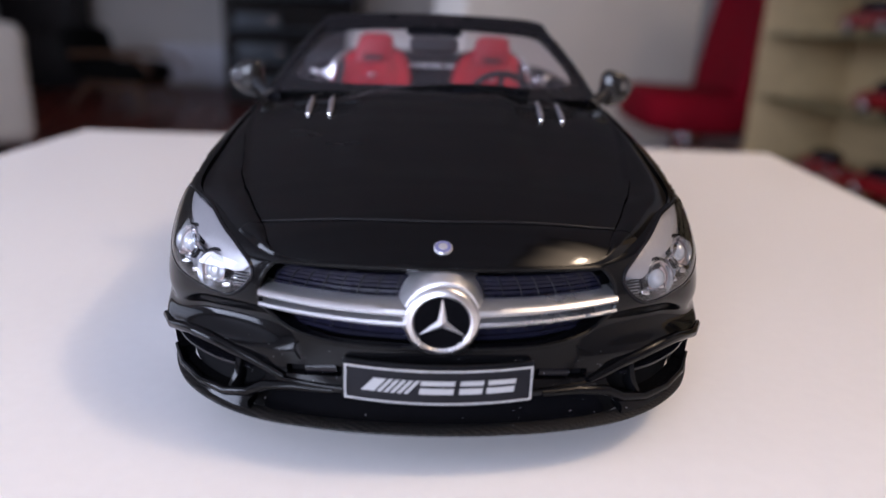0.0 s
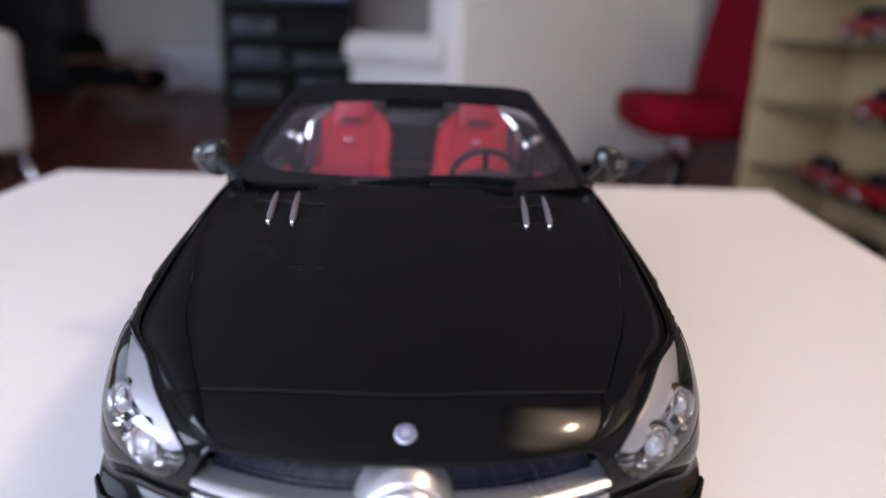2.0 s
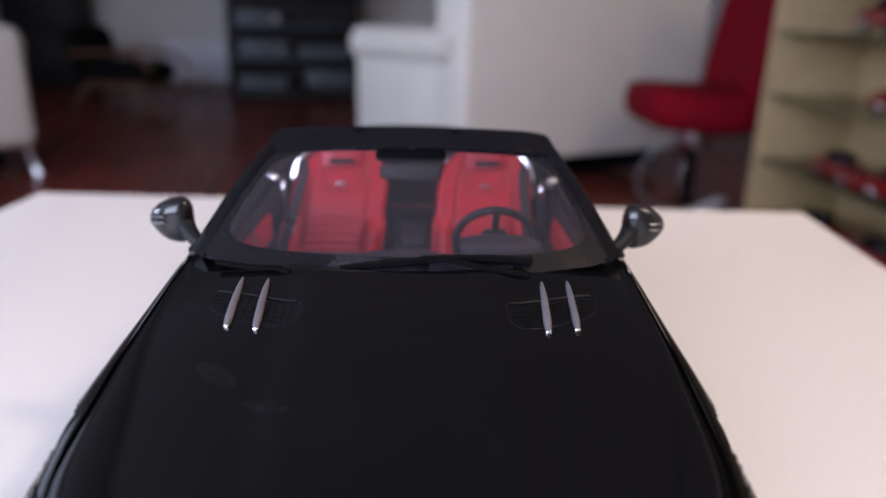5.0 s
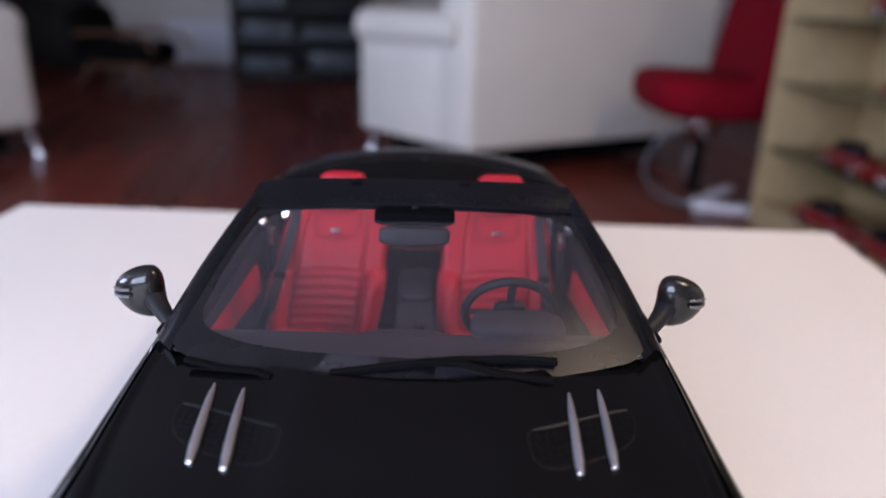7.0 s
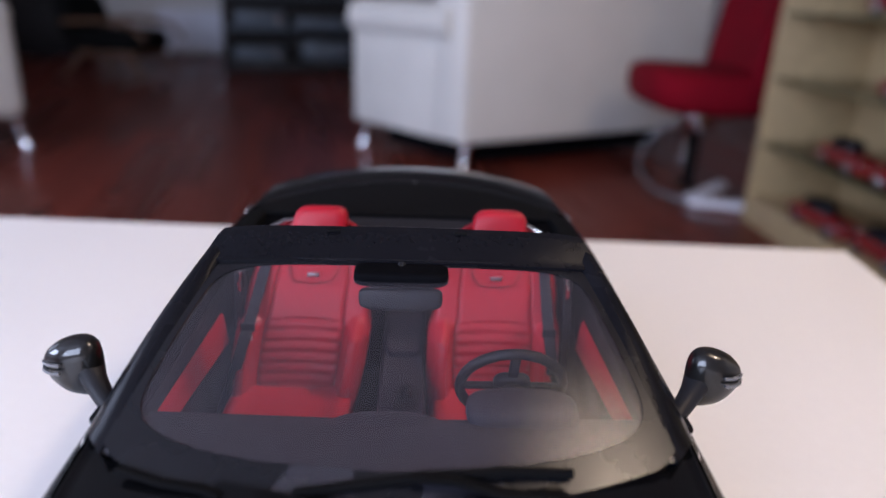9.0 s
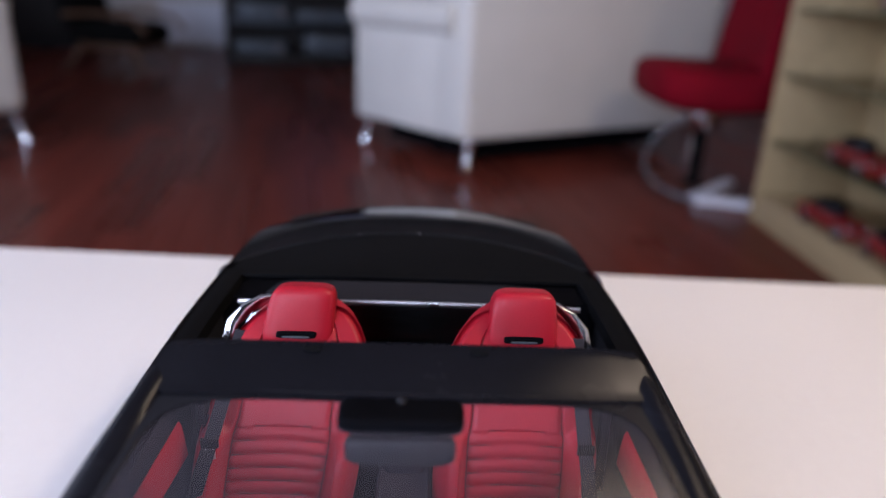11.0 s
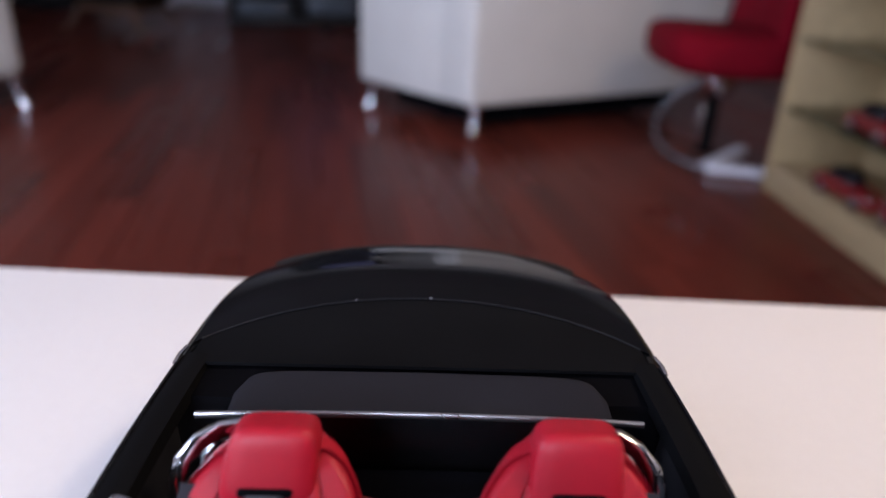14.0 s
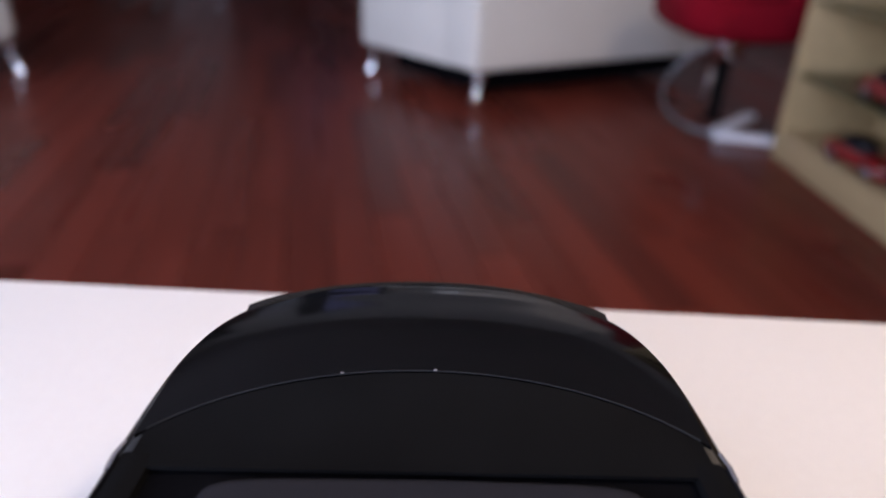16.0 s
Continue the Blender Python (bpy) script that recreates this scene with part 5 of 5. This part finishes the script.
for cx, s, lean in ((-.380, -1, -.10), (.380, 1, -.02)):
    seat_part(cx, s, lean)
    # belt: from the shoulder guide down to the buckle
    side = [(.88, .79, 2.935), (.80, .79, 2.875), (.66, .80, 2.775), (.50, .82, 2.655), (.40, .85, 2.600), (.20, .93, 2.592), (.02, 1.03, 2.585), (-.20, 1.08, 2.60)]
    line = [Vector((cx + s * .256 * u + lean * (.75 - h), y, .42 + .67 * h)) for h, u, y in side]
    sbelt = part("seat_belt", sweep(line, 1.0, 8, flat=(.004, .024), up=(s, 0, 0.01)), WEBBING, car, "charcoal seat belt with a silver tongue")
    bx, by, bz = line[3] + Vector((0, -.008, .004))
    part("buckle", box((bx - .029, by - .006, bz - .018), (bx + .029, by + .006, bz + .018), .004), SOFT, sbelt)
    part("tongue", sweep([(bx - .012, by - .003, bz - .018), (bx - .012, by - .006, bz - .052), (bx + .012, by - .006, bz - .052), (bx + .012, by - .003, bz - .018)], .0060, 6), SATIN, sbelt)
    # chrome roll hoop behind the seat
    part("roll_hoop", sweep([(s * .48, 3.13, 1.035), (s * .54, 3.115, 1.035), (s * .595, 3.095, 1.01), (s * .635, 3.07, .97), (s * .655, 3.05, .90), (s * .66, 3.05, .80)], 1.0, 12, flat=(.024, .014), up=(0, 1, .01)), CHROME, car, "polished roll hoop")
    part("hoop_inner", sweep([(s * .50, 3.14, 1.01), (s * .555, 3.12, 1.00), (s * .59, 3.11, .95), (s * .60, 3.10, .85)], .012, 10), SATIN, car)
    # door lining and sill top
    inner = grid([[Vector((s * x, y, z)) for y in [1.86 + 1.50 * i / 20 for i in range(21)]] for x, z in ((.845, .876), (.80, .885), (.775, .872), (.765, .84), (.755, .74), (.735, .70), (.745, .62), (.76, .45), (.77, .23))])
    for v in inner.verts:
        v.co.z += .035 * (v.co.y - 1.86) / 1.5 * (v.co.z > .8)
    dl = part("door_lining", inner, SOFT, car, "black door lining with a red panel")
    part("red_panel", grid([[Vector((s * x, y, z0 + (.10 * ((y - 2.0) / .95)) * k)) for y in [2.0 + .74 * i / 16 for i in range(17)]] for x, z0, k in ((.742, .785, -.15), (.734, .775, -.2), (.728, .75, -.5), (.722, .71, -.9))]), RED, dl)
    part("guide_post", sweep([(s * .685, 2.80, .50), (s * .68, 2.80, .78), (s * .672, 2.80, .93)], 1.0, 8, flat=(.028, .02)), SOFT, car)
    part("belt_guide", sweep([(s * .672, 2.775, .86), (s * .672, 2.77, .90), (s * .668, 2.775, .94)], .009, 8), CHROME, car)
    part("window_guide", sbox((s * .765, 2.96, .90), (.042, .024, .032), .75, pose(0, 0, 0, 0, 0, s * 25), 20, 12), SATIN, car)
    # shoulder strips beside the cockpit, dark trim and its bright end
    rim = grid([[rail(EDGE, s * (8.0 + 2.95 * i / 30)) + Vector((-s * d, 0, z)) for i in range(31)] for d, z in ((0, 0), (.012, .006), (.05, .008), (.085, .0), (.09, -.05))])
    part("sill_top", rim, MATT, car)
    part("belt_trim", sweep([rail(EDGE, s * (8.3 + 2.62 * i / 24)) + Vector((s * .004, 0, .004)) for i in range(25)], .005, 6), GLOSSB, car)
    part("trim_end", sweep([Vector((s * .828, 3.56, .944)), Vector((s * .826, 3.61, .948)), Vector((s * .816, 3.66, .948))], 1.0, 8, flat=(.006, .005)), CHROME, car)

im = part("inner_mirror", sbox((0, 2.155, 1.125), (.132, .024, .036), .45, pose(0, 0, 0, -12), shape=lambda p: Vector((p.x, p.y, p.z - .12 * (1 - p.x * p.x)))), SOFT, car)
part("mirror_stem", sweep([(0, 2.16, 1.15), (0, 2.19, 1.19), (0, 2.23, 1.21)], .014, 8), SOFT, im)
part("sensor_cover", sbox((0, 2.200, 1.186), (.150, .060, .026), .40), VOID, im)
for x in (-.10, .10):
    part("reading_lamp", sweep([(x, 2.19, 1.182), (x, 2.165, 1.174)], [.030, .012], 8), SOFT, im)

# rear bulkhead, parcel shelf, wind deflector
part("bulkhead", grid([[Vector((x, y, z)) for x in [-.78 + 1.56 * i / 20 for i in range(21)]] for y, z in ((3.22, .24), (3.25, .5), (3.30, .70), (3.40, .80), (3.44, .90), (3.62, .915))]), VOID, car)
part("parcel_shelf", sbox((0, 3.44, .905), (.60, .125, .028), .22, shape=lambda p: Vector((p.x * (1 - .06 * (p.y > 0) * p.y), p.y - .10 * p.x * p.x, p.z))), SHELFG, car)
wd = part("wind_deflector", solid(grid([[Vector((x, 3.300 + .03 * (1 - k) - .02 * (x / .66) ** 2, .70 + .245 * k)) for x in [-.60 + 1.2 * i / 20 for i in range(21)]] for k in (0, .25, .5, .75, 1)]), .006), SMOKE, car, "smoked wind deflector with a silver top bar")
part("top_bar", sweep([(x, 3.300 - .02 * (x / .67) ** 2, .952) for x in [-.672 + 1.344 * i / 20 for i in range(21)]], 1.0, 8, flat=(.007, .009)), SATIN, wd)
part("rear_strip", sweep([(-.20, 3.21, .715), (-.08, 3.20, .70), (.08, 3.20, .70), (.20, 3.21, .715)], .007, 8), REDD, car)

# ---------------------------------------------------------------- model car: tail and wheels
rows = []
for k in range(61):
    u = -1 + 2 * k / 60
    y = 4.552 - .125 * abs(u) ** 2.3
    z = .945 - .042 * abs(u) ** 2.0
    x = .672 * u
    t = 1 - .6 * max(0, abs(u) - .9) / .1
    rows.append([Vector((x, y - .055, z - .004)), Vector((x, y - .03, z + .008 * t)), Vector((x, y + .008, z + .013 * t)), Vector((x, y + .016, z + .011 * t)), Vector((x, y + .012, z + .0)), Vector((x, y - .04, z - .016))])
tb = grid(rows, True)
tb.verts.ensure_lookup_table()
tb.faces.new([tb.verts[i] for i in range(6)]), tb.faces.new([tb.verts[len(tb.verts) - 6 + i] for i in range(6)])
part("spoiler", tb, CARBON, car, "thin carbon boot spoiler")
TAIL = smooth_poly([(12.9, .22), (13.4, .25), (13.9, .32), (14.1, .42), (13.6, .48), (13.1, .45), (12.85, .35)], 4)
for s in (1, -1):
    part("tail_light", cap(TAIL if s > 0 else other(TAIL), .006, 6, .008), RED, car, "dark red tail light")
part("boot_seam_clip", sbox(deck(11.53, .03) + Vector((0, 0, .002)), (.006, .005, .003), .6, nu=8, nv=6), SATIN, car)
part("boot_seam_clip", sbox(deck(11.5, -.32) + Vector((0, 0, .002)), (.006, .005, .003), .6, nu=8, nv=6), SATIN, car)
for y, z in WHEELS:
    for s in (1, -1):
        m = Matrix.Translation((s * .795, y, .335)) @ pose(0, 0, 0, 0, s * 90)
        wh = part("wheel", turned([(.235, -.11), (.30, -.12), (.325, -.105), (.335, -.07), (.335, .07), (.325, .105), (.30, .12), (.235, .11), (.225, .0), (.235, -.11)], 48, m), RUBBER, car, "black tyre on a dark spoked rim")
        part("rim", turned([(.235, .11), (.225, .10), (.22, .05), (.22, -.10), (.235, -.11), (.228, .0), (.235, .11)], 40, m), SATIN, wh)
        part("hub", turned([(.0, .10), (.045, .10), (.055, .085), (.05, .02), (.0, .02)], 24, m), SATIN, wh)
        for k in range(10):
            g = 2 * math.pi * k / 10
            part("spoke", sweep([m @ Vector((.045 * math.cos(g), .045 * math.sin(g), .08)), m @ Vector((.13 * math.cos(g), .13 * math.sin(g), .095)), m @ Vector((.228 * math.cos(g + .08), .228 * math.sin(g + .08), .10))], 1.0, 8, flat=(.012, .012)), SATIN, wh)
        part("brake_disc", turned([(.0, .0), (.19, .0), (.19, -.02), (.0, -.02)], 36, m), CHROME, wh)

# ---------------------------------------------------------------- floorboards
# Boards run nearly along the room; the nearest stretch is laid board by board, the rest in one sheet.
LONG, WIDE = 1.02, 0.112
lay = pose(0, 0, 0, 0, 0, 10)
plank_bm = box((-WIDE / 2 + .0008, -LONG / 2 + .0008, -.012), (WIDE / 2 - .0008, LONG / 2 - .0008, 0))
bmesh.ops.bevel(plank_bm, geom=[e for e in plank_bm.edges if all(v.co.z > -.001 for v in e.verts)], offset=.0012, segments=1, affect="EDGES")
plank_mesh = bpy.data.meshes.new("plank")
plank_bm.to_mesh(plank_mesh)
plank_bm.free()
plank_mesh.materials.append(PLANK)
rnd = random.Random(19)
rest_v, rest_f, laid = [], [], []
for i in range(-62, 44):
    shift = rnd.random() * LONG
    for j in range(-6, 12):
        c = lay @ Vector((i * WIDE, j * LONG + shift, 0))
        if not (X0 - .5 < c.x < X1 + .5 and Y0 - .5 < c.y < Y1 + .5):
            continue
        inside = X0 + .6 < c.x < X1 - .6 and Y0 + .6 < c.y < Y1 - .6
        laid.append((abs(c.x + .3) * 1.5 + abs(c.y - 3.2), inside, i, j * LONG + shift))
laid.sort()
count = 0
for _, inside, i, y in laid:
    if inside and count < 300:
        ob = new("plank", plank_mesh)
        ob.parent = floor_slab
        ob.matrix_world = lay @ Matrix.Translation((i * WIDE, y, 0))
        count += 1
        continue
    k = len(rest_v)
    for dx, dy in ((-.5, -.5), (.5, -.5), (.5, .5), (-.5, .5)):
        p = lay @ Vector((i * WIDE + dx * (WIDE - .0016), y + dy * (LONG - .0016), 0))
        p.x, p.y = min(max(p.x, X0 - .15), X1 + .15), min(max(p.y, Y0 - .15), Y1 + .15)
        rest_v += [(p.x, p.y, 0), (p.x, p.y, -.012)]
    rest_f += [(k, k + 2, k + 4, k + 6)] + [(k + 2 * a, k + 2 * a + 1, k + (2 * a + 3) % 8, k + (2 * a + 2) % 8) for a in range(4)]
rest = bpy.data.meshes.new("boards")
rest.from_pydata(rest_v, [], rest_f)
rest.materials.append(BOARDS)
boards = new("boards", rest)
boards.parent = floor_slab
boards["kind"] = "stuff"
